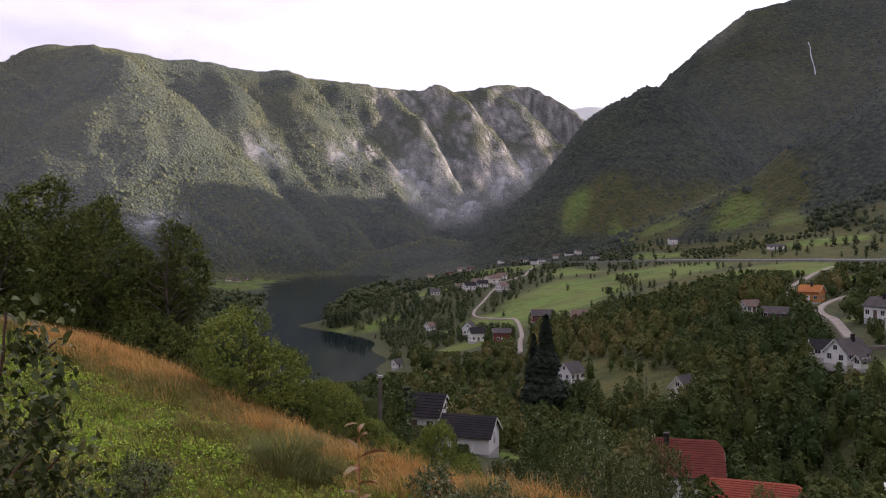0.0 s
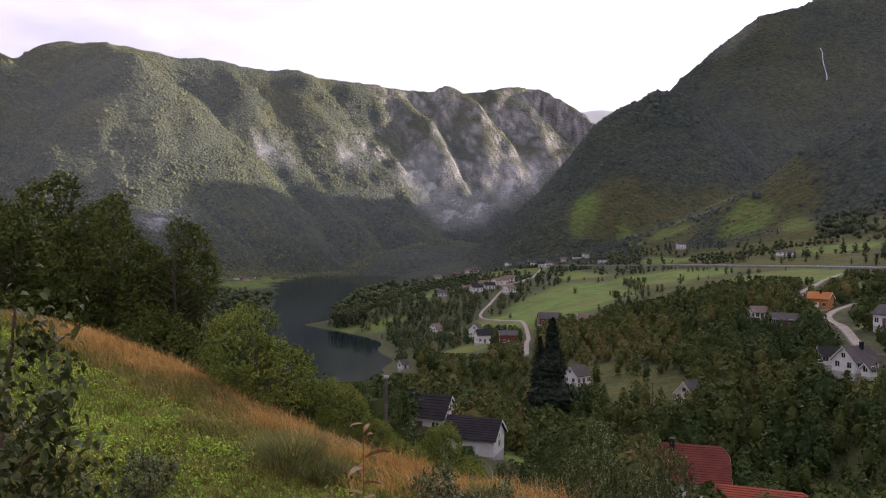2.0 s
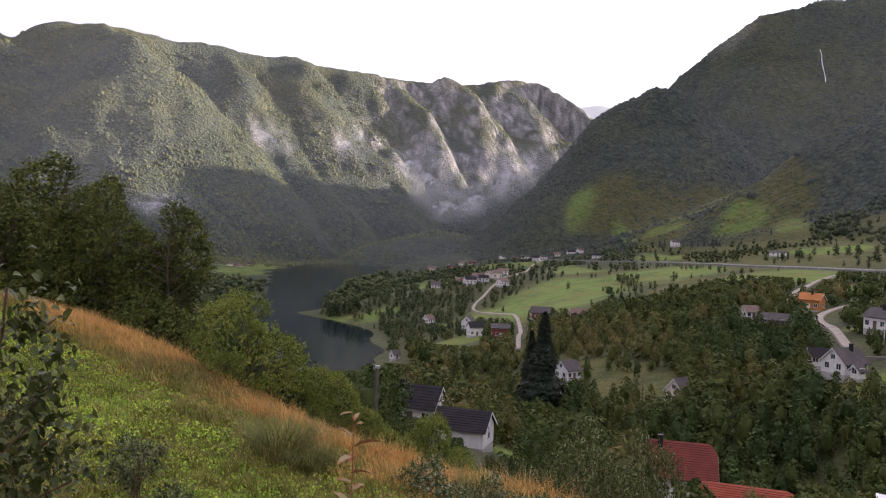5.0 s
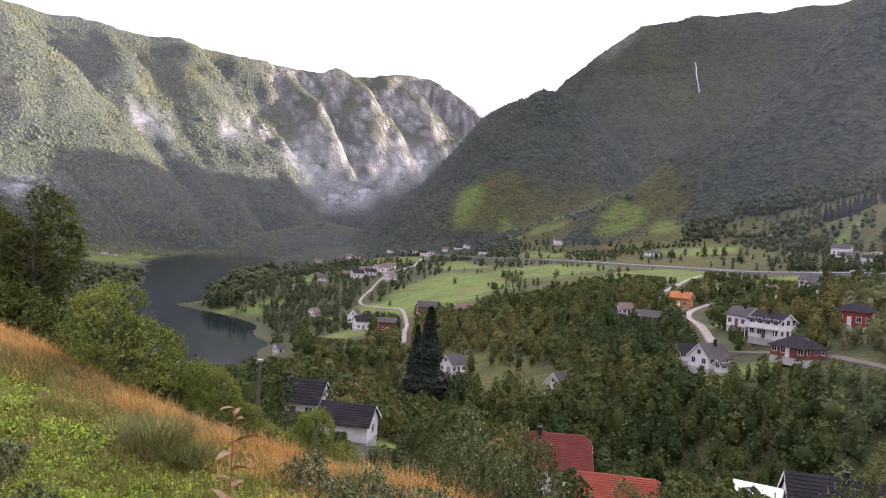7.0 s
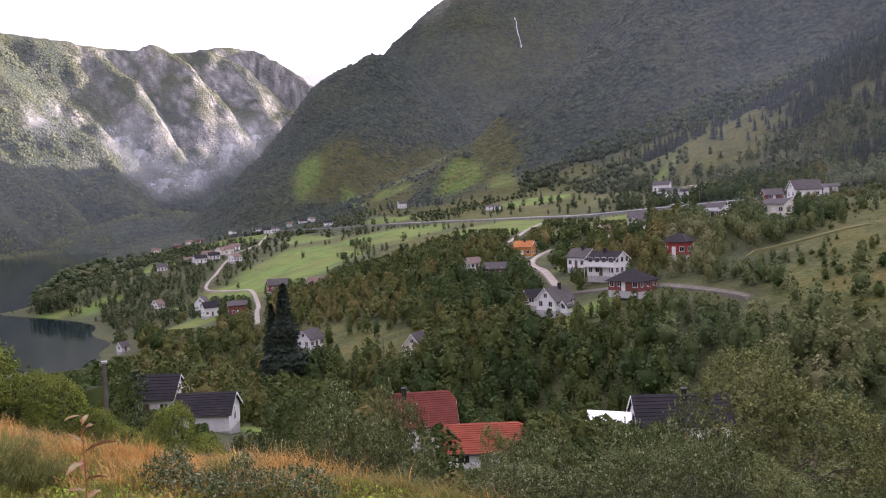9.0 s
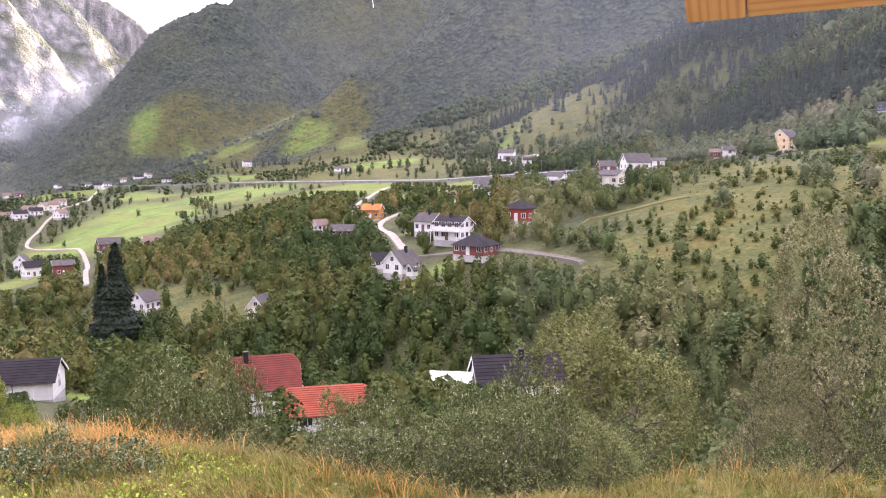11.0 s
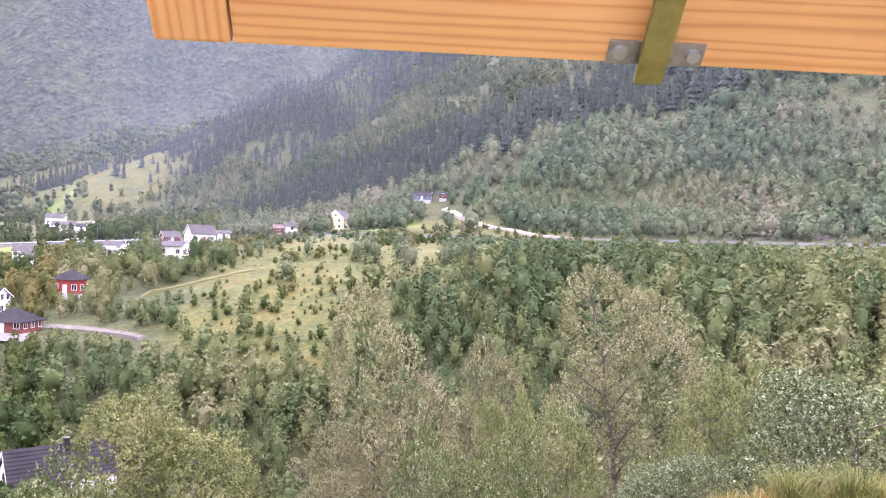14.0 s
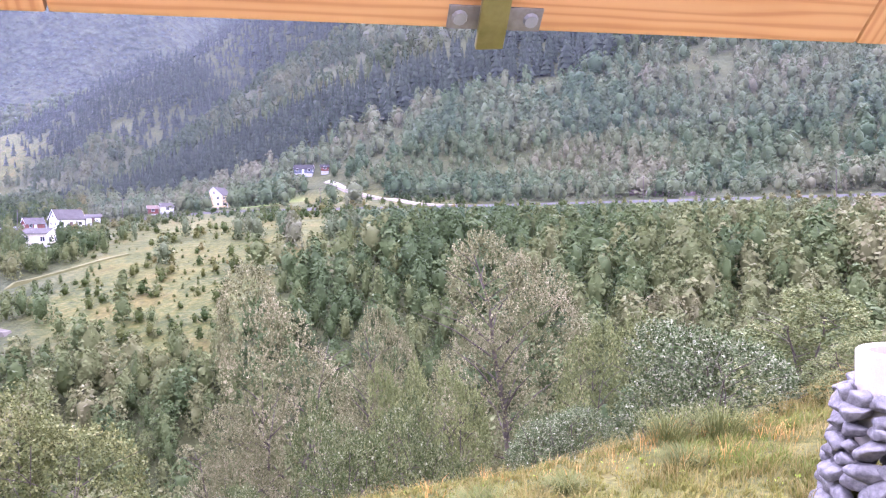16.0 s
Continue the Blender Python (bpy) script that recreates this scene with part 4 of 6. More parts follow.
# a bramble close under the window
bramble = holder("bramble_bush", Matrix(), "bramble bush with large dark leaves and thorny stems", "bush", NEAR)
bm, ends = woody(1.6, 1.9, 30, 0.1, 131, 0.1, 5, 0.010)
part("trunk", bm, plain("bramble_stem", (0.07, 0.03, 0.02), (0.14, 0.08, 0.05), 5.0), bramble)
r = np.random.default_rng(132)
e = ends[r.integers(0, len(ends), 2600)]
v, f = broad_leaves(e[:, :3] + 0.08 * r.normal(size=(2600, 3)), r.normal(size=(2600, 3)) * [[1, 1, 0.5]] + unit(e[:, :3] * [[1, 1, 0]]), 0.085, 0.68, r)
c = new("crown", mesh_of("crown", v, f, [LEAF_BRAMBLE]))
c.parent = bramble
place(bramble, 1.6, 1.9, [(-2.85, 4.6, 59.5, 1.5, 0), (-3.5, 5.6, 59.75, 1.6, 90), (-3.3, 8.4, 57.75, 0.8, 200), (-2.5, 3.9, 58.6, 1.1, 40)])

# a withered dock and a few green clumps in the meadow
DOCK_LEAF = foliage("dock_leaf", [(0.0, (0.20, 0.05, 0.02)), (0.4, (0.27, 0.12, 0.05)), (0.7, (0.27, 0.23, 0.12)), (1.0, (0.34, 0.34, 0.20))], 6.0)
dock = holder("dock_plant", pose(DOCK[0], DOCK[1], ground_z(*DOCK)), "withered dock with a red stem and broad reddish leaves", "plant")
bm = bmesh.new()
tall = 58.0 - ground_z(*DOCK)
tube(bm, [(0, 0, -0.05), (0.01, 0.0, tall * 0.5), (0.0, 0.02, tall)], [0.009, 0.007, 0.003], 6)
part("stem", bm, plain("dock_stem", (0.22, 0.06, 0.03), (0.34, 0.13, 0.06), 9.0), dock)
r = np.random.default_rng(77)
turn = np.arange(13) * 2.4
z = tall * (0.12 + 0.86 * np.arange(13) / 12)
v, f = broad_leaves(np.stack([0 * z, 0 * z, z], -1), np.stack([np.cos(turn), np.sin(turn), r.uniform(-0.1, 0.9, 13)], -1), 0.30, 0.32, r)
for k in range(13):
    c = new("leaf", mesh_of("leaf", v[8 * k:8 * k + 8], f[:8], [DOCK_LEAF]))
    c.parent = dock


def tussock(x, y, tall, wide, mat, label, seed, blades=700):
    r = np.random.default_rng(seed)
    t = r.uniform(0, 6.283, blades)
    ro = wide * 0.35 * np.sqrt(r.uniform(0, 1, blades))
    h = tall * r.uniform(0.5, 1.05, blades)
    out = wide * 0.5 * r.uniform(0.3, 1.1, blades)
    px, py = ro * np.cos(t), ro * np.sin(t)
    w = 0.0035
    ring = []
    for f, g, ww in ((0, 0, 1), (0.6, 0.25, 0.9), (0.95, 0.65, 0.6), (0.9, 1.0, 0.1)):
        cx, cy = px + out * g * np.cos(t + 0.4), py + out * g * np.sin(t + 0.4)
        ring += [np.stack([cx - np.sin(t) * w * ww, cy + np.cos(t) * w * ww, h * f], -1), np.stack([cx + np.sin(t) * w * ww, cy - np.cos(t) * w * ww, h * f], -1)]
    i = np.arange(blades)[:, None] * 8
    fc = np.concatenate([i + [[0, 1, 3, 2]], i + [[2, 3, 5, 4]], i + [[4, 5, 7, 6]]])
    ob = new("grass_tussock", mesh_of("grass_tussock", np.stack(ring, 1).reshape(-1, 3), fc, [mat]))
    ob.matrix_basis = pose(x, y, ground_z(x, y) - 0.02)
    tagged(ob, label, "grass", "grass tussocks")


TUFT_GREEN = foliage("sedge_blades", [(0.0, (0.050, 0.066, 0.014)), (0.5, (0.110, 0.128, 0.030)), (1.0, (0.24, 0.22, 0.07))], 2.0)
for k, (x, y, hh, ww) in enumerate(TUSSOCKS):
    tussock(x, y, hh, ww, TUFT_GREEN, "arching green sedge tussock in the meadow", 90 + k)
for k, (x, y, hh, ww) in enumerate(((8.9, 3.6, 0.24, 0.7), (9.4, 2.9, 0.26, 0.7), (10.2, 2.0, 0.22, 0.6), (11.8, 0.8, 0.50, 0.8), (12.2, 0.1, 0.50, 0.9), (10.9, 0.6, 0.28, 0.7))):
    tussock(x, y, hh, ww, TUFT_GREEN, "arching green grass tussock on the garden slope", 120 + k, 420)
for x, y, w in LOW_SHRUBS:
    SHOWN.append((x, y, w / 2))
low_shrub = make_tree("dwarf_willow", "low grey-green willow shrub in the dry meadow", "bush", 0.5, 0.9, LEAF_SILVER, 1900, 0.03, 151, 24, 0.05, 0.0, 5, NEAR, lobes=12, crown_low=0.05)
place(low_shrub, 0.5, 0.9, [(x, y, ground_z(x, y) + 0.42 + 0.1 * (i % 3), w, 70 * i) for i, (x, y, w) in enumerate(LOW_SHRUBS)])

# ---- grass on the shelf ----
def grass(name, label, mat, tufts, inside_of, tall, wide, bend, seed, blades=16):
    r = np.random.default_rng(seed)
    count = tufts * 16
    a, d = np.radians(r.uniform(-36, 104, count)), np.sqrt(r.uniform(6.2 ** 2, 23 ** 2, count))
    x, y = d * np.sin(a), d * np.cos(a)
    u, v = 0.5 * x + 0.866 * y, -0.866 * x + 0.5 * y
    edge = u - brink(v)
    keep = r.uniform(size=x.size) < inside_of(x, y, edge, v)
    x, y = x[keep][:tufts], y[keep][:tufts]
    k = len(x) * blades
    tilt = r.uniform(0, 6.283, k)
    far = np.abs(r.normal(size=k)) * 0.5 * tall
    big = np.repeat(r.uniform(0.55, 1.4, len(x)), blades)
    x, y = np.repeat(x, blades) + far * np.cos(tilt), np.repeat(y, blades) + far * np.sin(tilt)
    z = height(x, y)
    h = tall * big * r.uniform(0.5, 1.3, k) * (1 + 0.35 * rough(x, y, 1.2, 90, 2))
    w = wide * r.uniform(0.6, 1.3, k)
    lean = bend * h * r.uniform(0.2, 1.2, k)
    wind = 0.25 * bend * h
    lx, ly = lean * np.cos(tilt) - wind * 0.8, lean * np.sin(tilt) - wind * 0.5
    side = tilt + 1.571 + 0.5 * r.normal(size=k)
    dx, dy = w * np.cos(side), w * np.sin(side)
    p = lambda ox, oy, oz: np.stack([x + ox, y + oy, z + oz], -1)
    q = np.stack([p(-dx, -dy, -0.03), p(dx, dy, -0.03), p(dx * 0.8 + lx * 0.35, dy * 0.8 + ly * 0.35, h * 0.62), p(-dx * 0.8 + lx * 0.35, -dy * 0.8 + ly * 0.35, h * 0.62), p(lx, ly, h)], 1)
    i = np.arange(k)[:, None] * 5
    f = np.concatenate([i + [[0, 1, 2]], i + [[0, 2, 3]], i + [[3, 2, 4]]])
    tagged(new(name, mesh_of(name, q.reshape(-1, 3), f, [mat])), label, "grass", kind="stuff")


def green_part(x, y, edge, v):
    path = np.exp(-((edge + 3.5) / 2.3) ** 2) * smooth(0, 4, v)
    return np.clip(np.maximum(path, np.where(v > 0, 0.30, 0.02) * (rough(x, y, 3.5, 77, 3) > 0.25)), 0, 1) * (edge < 0.8)


grass("straw_grass", "dry straw-coloured meadow grass", GRASS_STRAW, 6500, lambda x, y, e, v: (1 - 0.93 * green_part(x, y, e, v)) * (0.35 + 0.65 * smooth(-1, 4, v)) * (e < 1.2), 0.17, 0.004, 1.0, 201)
grass("rusty_grass", "tall rust-red withered grass along the slope's edge", GRASS_RUST, 3000, lambda x, y, e, v: np.exp(-((e + 0.2) / 1.2) ** 2) * (0.03 + 0.97 * smooth(-1, 4, v)) * np.clip(0.5 + 0.9 * rough(x, y, 3, 79, 2), 0.06, 1) * (1 - 0.8 * green_part(x, y, e, v)), 0.27, 0.0032, 1.0, 202)
grass("mown_grass", "short yellow-green meadow grass", GRASS_OLIVE, 9500, lambda x, y, e, v: (0.35 + 0.65 * (rough(x, y, 2.0, 85, 3) > -0.1)) * (e < 0.9), 0.10, 0.006, 1.2, 205)
r = np.random.default_rng(203)
a, d = np.radians(r.uniform(-36, 104, 420000)), np.sqrt(r.uniform(6.0 ** 2, 23 ** 2, 420000))
x, y = d * np.sin(a), d * np.cos(a)
u, v = 0.5 * x + 0.866 * y, -0.866 * x + 0.5 * y
keep = r.uniform(size=x.size) < green_part(x, y, u - brink(v), v)
x, y = x[keep][:110000], y[keep][:110000]
lift = 0.13 * (0.5 + 0.5 * rough(x, y, 0.7, 83, 2)) * r.uniform(0.1, 1.0, len(x)) + 0.02
v, f = leaf_cards(np.stack([x, y, height(x, y) + lift], -1), 0.033, np.array([[0, 0, 0.9]]), 1.4, r)
tagged(new("green_herbs", mesh_of("green_herbs", v, f, [HERB_LEAF])), "low green herbs and clover leaves on the path", "herbs", kind="stuff")
grass("green_tufts", "fresh green grass tufts among straw", GRASS_GREEN, 900, lambda x, y, e, v: (rough(x, y, 2.2, 81, 2) > 0.35) * (e < -0.3), 0.16, 0.005, 0.9, 204)


# ---- roads ----
def road(name, label, points, width, mat, up=0.18, kerb=None):
    """A strip draped over the land, with a bank on either side."""
    pts = [Vector((*p, 0)) for p in points]
    line = []
    for i in range(len(pts) - 1):
        p0, p1, p2, p3 = pts[max(i - 1, 0)], pts[i], pts[i + 1], pts[min(i + 2, len(pts) - 1)]
        k = max(2, int((p2 - p1).length / 5))
        for j in range(k):
            t = j / k
            line.append(0.5 * ((2 * p1) + (p2 - p0) * t + (2 * p0 - 5 * p1 + 4 * p2 - p3) * t * t + (3 * p1 - p0 - 3 * p2 + p3) * t ** 3))
    line.append(pts[-1])
    zs = height(np.array([p.x for p in line]), np.array([p.y for p in line]))
    zs = np.convolve(np.pad(zs, 3, mode="edge"), np.ones(7) / 7, "valid")
    bm = bmesh.new()
    rows = []
    for i, p in enumerate(line):
        d = (line[min(i + 1, len(line) - 1)] - line[max(i - 1, 0)]).normalized()
        nrm = Vector((-d.y, d.x, 0))
        row = []
        side = 0.8 if mat == ASPHALT else 0.3
        for off, dz in ((-width / 2 - side, -1.6), (-width / 2, up), (0, up + 0.05), (width / 2, up), (width / 2 + side, -1.6)):
            q = p + nrm * off
            if mat == ASPHALT:
                zq = zs[i] + dz + 0.35
            else:
                zq = max(ground_z(q.x, q.y), zs[i]) + (0.35 if dz > 0 else -0.9)
            if i in (0, len(line) - 1):
                zq -= 1.6
            row.append(bm.verts.new((q.x, q.y, zq)))
        rows.append(row)
    for a, b in zip(rows, rows[1:]):
        for k in range(4):
            bm.faces.new((a[k], a[k + 1], b[k + 1], b[k]))
    bmesh.ops.recalc_face_normals(bm, faces=bm.faces)
    ob = part(name, bm, mat)
    ROADS.extend([(p.x, p.y, width / 2 + (4.5 if mat == ASPHALT else 2.0)) for p in line])
    tagged(ob, label, "road", kind="structure")
    return line, zs


ROADS = []
LANE = plain("brown_gravel", (0.075, 0.068, 0.050), (0.135, 0.122, 0.095), 0.5, 0.95)
main, main_z = road("road", "grey two-lane valley road with a steel rail", [(250, -200), (240, -60), (236, 0), (234, 60), (236, 120), (238, 165), (234, 235), (215, 370), (190, 560), (172, 690), (135, 850), (118, 1000), (122, 1050)], 6.5, ASPHALT)
road("track", "pale gravel track up to the hillside house", [(303, 163), (296, 154), (286, 142), (274, 125), (258, 108), (243, 92), (236, 72)], 2.8, GRAVEL)
road("track", "grassy cart track across the heath slope", [(121, 141.5), (128, 139), (135, 136), (143, 133.5), (150, 129)], 1.2, plain("worn_track", (0.075, 0.080, 0.026), (0.13, 0.125, 0.045), 0.5, 0.95))
road("track", "gravel lane below the brown house", [(90, 172), (95, 164), (100, 154), (103.5, 144), (105, 133), (105.5, 124), (105, 120)], 1.6, LANE)
road("track", "pale gravel drive between the houses", [(90, 165), (98, 188), (108, 214), (118, 242), (132, 256), (150, 262)], 2.0, GRAVEL)
road("track", "pale gravel track from the orange house to the road", [(128, 285), (140, 308), (155, 327), (181, 362), (205, 385)], 2.4, GRAVEL)
road("track", "pale farm path between meadows", [(30, 300), (33, 330), (38, 372), (40, 424), (34, 450), (20, 500), (30, 549), (45, 594), (63, 647), (90, 787), (116, 900)], 1.8, GRAVEL)
road("track", "gravel drive to the white hillside houses", [(345, 490), (330, 440), (300, 374), (240, 330)], 3.0, GRAVEL)

# guard rail beside the valley road
rail = holder("guard_rail", Matrix(), "galvanised steel guard rail on posts along the road", "guard rail")
bm = bmesh.new()
seg = [(p, z) for p, z in zip(main, main_z) if 240 < p.y < 640]
for (p, z), (q, y2) in zip(seg, seg[1:]):
    for dz in (0.55, 0.75):
        tube(bm, [(p.x - 3.6, p.y, z + 0.4 + dz), (q.x - 3.6, q.y, y2 + 0.4 + dz)], [0.11, 0.11], 4)
part("rail", bm, STEEL, rail)
for p, z in seg[::2]:
    part("post", boxes((p.x - 3.66, p.x - 3.54, p.y - 0.06, p.y + 0.06, z - 0.3, z + 1.1)), STEEL, rail)

# ---- houses: each stands on its own plot ----
def at(az, d):
    return d * math.sin(radians(az)), d * math.cos(radians(az))


def put(name, label, az, d, turn, *args, **kw):
    x, y = at(az, d)
    return house(name, label, x, y, turn - az, *args, **kw)


g = put("garage", "white double garage with a dark roof below the bank", 1.95, 112, -16, 7.4, 6.0, 2.7, 2.1, WHITE, SLATE, wins=0, door=False, category="garage", group="", lift=-0.5, tiles=9, base=3.0)
for px in (-2.35, 0.25):
    gd = part("garage_door", boxes((px - 1.2, px + 1.2, -3.07, -2.98, 0.1, 2.2)), WHITE, g)
    for k in range(4):
        part("panel", boxes((px - 1.15, px + 1.15, -3.10, -3.07, 0.16 + k * 0.51, 0.62 + k * 0.51)), WHITE, gd)
part("door", boxes((2.3, 3.2, -3.06, -2.98, 0.1, 2.1)), WHITE, g)
part("trim", boxes((-1.05, -0.95, -3.08, -2.98, 0, 2.4)), GREY_ROOF, g)
window(g, 3.7, -0.2, 1.9, 0.6, 0.8, 1)
put("house", "white house with a dark roof behind the garage", -1.6, 126, -22, 8.0, 6.0, 3.2, 2.8, WHITE, SLATE, chimney=-0.6, tiles=8, lift=-0.6)
put("house", "white house with a half-hipped dark red tiled roof", 17.4, 108, 4, 8.8, 6.9, 3.4, 3.6, WHITE, RED_ROOF, storeys=1, hip=0.32, chimney=-0.55, tiles=16, lift=1.6)
put("garage", "low outbuilding with a bright red tiled roof", 21.9, 94, 3, 9.6, 7.0, 2.4, 2.3, WHITE, BRIGHT_ROOF, hip=0.25, wins=2, tiles=14, category="garage", group="", lift=0.9, base=3.0)
put("house", "white house with grey-brown roof and a gable to the slope", 27.6, 183, 52, 7.0, 5.6, 2.6, 2.7, WHITE, GREY_ROOF, storeys=1, chimney=0.3)
put("annex", "white side wing with dark roof beside the gabled house", 26.1, 192, 10, 4.3, 3.6, 2.4, 1.6, WHITE, SLATE, wins=2, door=False, category="annex", group="")
put("garden_shed", "small white shed on the lawn", 28.4, 178, 50, 2.0, 1.9, 1.9, 0.9, WHITE, GREY_ROOF, wins=1, door=False, base=0.8, category="shed", group="")
put("house", "dark brown-red house with a broad hipped slate roof", 33.2, 179, -35, 8.3, 7.0, 2.5, 2.2, OXBLOOD, SLATE, hip=1.0, wins=4)
put("house", "large white two-storey house with balconies and dark roof", 31.5, 197, -35, 8.2, 6.2, 4.3, 1.8, WHITE, SLATE, storeys=2, chimney=-0.1, balcony=True, wins=4)
put("house", "white house with grey roof behind the balconied one", 29.7, 217, -40, 6.4, 5.6, 3.3, 2.0, WHITE, GREY_ROOF, chimney=0.2)
put("house", "bright orange house with an orange roof", 25.5, 288, -20, 6.7, 5.6, 3.6, 2.0, ORANGE, ORANGE_ROOF, chimney=0.1)
put("house", "small white cottage with brown roof by bushes", 21.7, 283, 30, 5.2, 4.8, 2.7, 1.8, WHITE, BROWN)
put("house", "low dark brown cabin among bushes", 23.3, 264, -10, 7.6, 5.2, 2.2, 1.8, BROWN, GREY_ROOF, category="cabin")
put("house", "red house with a dark hipped roof on the slope", 36.5, 199, -30, 6.6, 5.4, 3.6, 1.7, RED, SLATE, storeys=1, hip=1.0, lift=0.0)
put("house", "white house below the road with grey roof", 39.1, 262, -35, 6.6, 5.4, 3.4, 1.7, WHITE, GREY_ROOF, storeys=1, balcony=True)
put("house", "white gabled house with long grey roof by the road", 44.6, 292, 25, 9.0, 6.4, 3.4, 3.0, WHITE, GREY_ROOF)
put("house", "beige house with flat-pitched brown roof", 43.0, 228, -30, 6.6, 5.4, 3.2, 1.2, CREAM, GREY_ROOF, storeys=1, lift=0.0)
put("house", "old red-brown barn beside the white house", 42.6, 322, 20, 6.4, 4.8, 2.6, 2.0, OXBLOOD, GREY_ROOF, category="barn", wins=2)
put("garage", "white garage by the road", 46.2, 312, 0, 4.8, 4.0, 2.6, 0.9, WHITE, GREY_ROOF, wins=1, category="garage", group="")
put("house", "white hillside house with pale roof above the road", 35.4, 520, -15, 10.4, 6.4, 4.4, 2.4, WHITE, GREY_ROOF, storeys=1, lift=2.0)
put("house", "long low white house above the road", 35.9, 480, 5, 12.0, 6.4, 3.4, 2.0, WHITE, GREY_ROOF)
put("garage", "small white garage on the hillside", 36.9, 476, 5, 4.8, 4.0, 2.5, 1.2, WHITE, SLATE, wins=1, category="garage", group="")
put("house", "tall yellow house with blue-grey roof at the road", 54.4, 338, 60, 8.0, 7.6, 5.4, 3.2, YELLOW, GREY_ROOF, storeys=2)
put("garden_shed", "small red-brown shed beside the road", 50.0, 330, 0, 4.0, 3.2, 2.2, 1.2, OXBLOOD, BROWN, wins=1, door=False, category="shed", group="")
put("garden_shed", "grey-roofed shed beside the road", 50.9, 328, 10, 4.8, 3.6, 2.6, 1.3, WHITE, GREY_ROOF, wins=1, door=False, category="shed", group="")
put("house", "dark blue-grey cabin at the wood's edge", 60.4, 356, -10, 8.0, 5.2, 2.2, 1.8, plain("blue_grey_boards", (0.07, 0.085, 0.12), (0.14, 0.155, 0.20), 1.2), SLATE, category="cabin")
put("garden_shed", "red shed beside the hillside cabin", 61.9, 352, 0, 3.4, 3.0, 1.9, 1.1, OXBLOOD, SLATE, wins=1, door=False, category="shed", group="")
put("house", "white house with a steep grey roof below the road", 33.9, 292, 40, 6.4, 5.6, 3.4, 2.4, WHITE, GREY_ROOF)
put("house", "grey-white house close under the road", 33.7, 318, -10, 7.2, 5.6, 2.8, 1.8, WHITE, GREY_ROOF)
put("house", "small reddish chalet among orchard trees", 31.3, 285, 50, 4.0, 4.0, 3.6, 2.0, OXBLOOD, BROWN)
put("house", "white cottage with red-brown roof in the village", 2.5, 386, 20, 7.6, 5.6, 4.4, 2.4, WHITE, SLATE, storeys=1)
put("house", "white gabled farmhouse behind the cottage", 1.95, 425, 75, 7.2, 6.0, 4.2, 3.2, WHITE, GREY_ROOF)
put("barn", "dark red barn with grey roof by the path", 4.35, 345, 5, 7.6, 6.4, 4.4, 1.6, OXBLOOD, GREY_ROOF, category="barn", wins=2)
put("boathouse", "small white boathouse near the shore", -3.4, 362, 40, 4.0, 3.4, 2.4, 1.8, WHITE, GREY_ROOF, category="boathouse", wins=1)
put("house", "small white house with brown roof at the wood", -1.0, 490, 50, 6.0, 4.8, 3.0, 2.4, WHITE, BROWN)
put("barn", "long dark red barn in the meadow", 7.3, 392, 10, 10.4, 6.4, 3.4, 2.6, OXBLOOD, GREY_ROOF, category="barn", wins=3)
put("barn", "dark red farm shed in the meadow", 10.1, 372, 5, 8.8, 5.6, 3.0, 2.2, OXBLOOD, BROWN, category="barn", wins=2)
put("house", "white house with grey roof behind the tall spruce", 9.4, 236, 50, 6.4, 5.2, 3.2, 2.4, WHITE, GREY_ROOF)
put("house", "small white house high on the green slope", 16.55, 880, 20, 8.8, 6.4, 4.5, 2.6, WHITE, GREY_ROOF, storeys=1, lift=1.0)
put("barn", "long white field barn by the road", 23.3, 612, 0, 12.0, 5.6, 2.6, 1.2, WHITE, GREY_ROOF, category="barn", wins=2)
put("house", "old pale house hidden in the wood", 17.3, 192, 60, 5.4, 4.8, 3.6, 2.8, CREAM, GREY_ROOF, lift=-1.6)
b = put("house", "white house with a black roof below the rowan", 36.2, 100, 14, 11.0, 6.4, 3.0, 2.8, WHITE, SLATE, chimney=0.1, tiles=9, lift=7.2, base=10.0)
put("garage", "white annex with a pale roof below the rowan", 31.3, 98, -8, 4.8, 4.8, 4.0, 0.9, WHITE, WHITE, wins=1, category="garage", group="", lift=4.6, base=8.0)
VILLAGE = [(-0.58, 612, 9, 0), (1.96, 590, 11, 20), (2.5, 620, 9, -20), (2.9, 596, 10, 10), (4.37, 566, 9, 40), (4.0, 600, 8, 0), (4.38, 655, 10, -10), (-0.91, 1000, 13, 0), (0.51, 990, 11, 30), (1.3, 1010, 10, 0), (2.03, 985, 12, 10), (4.28, 1060, 12, 60),
           (5.2, 1000, 10, 0), (6.0, 1000, 13, 20), (6.72, 900, 12, -20), (7.3, 960, 11, 0), (9.27, 1080, 14, 10), (9.9, 1060, 10, 40), (11.09, 850, 12, 0), (1.2, 640, 8, 0), (3.4, 640, 8, 50), (8.3, 1020, 9, 0), (-15.49, 1300, 11, 10), (-15.1, 1400, 13, 30), (-14.8, 1330, 9, 0), (-14.2, 1480, 10, 0)]
PAINTS = [(WHITE, GREY_ROOF, "white"), (CREAM, BROWN, "cream"), (WHITE, SLATE, "white"), (OXBLOOD, GREY_ROOF, "dark red"), (WHITE, BROWN, "white")]
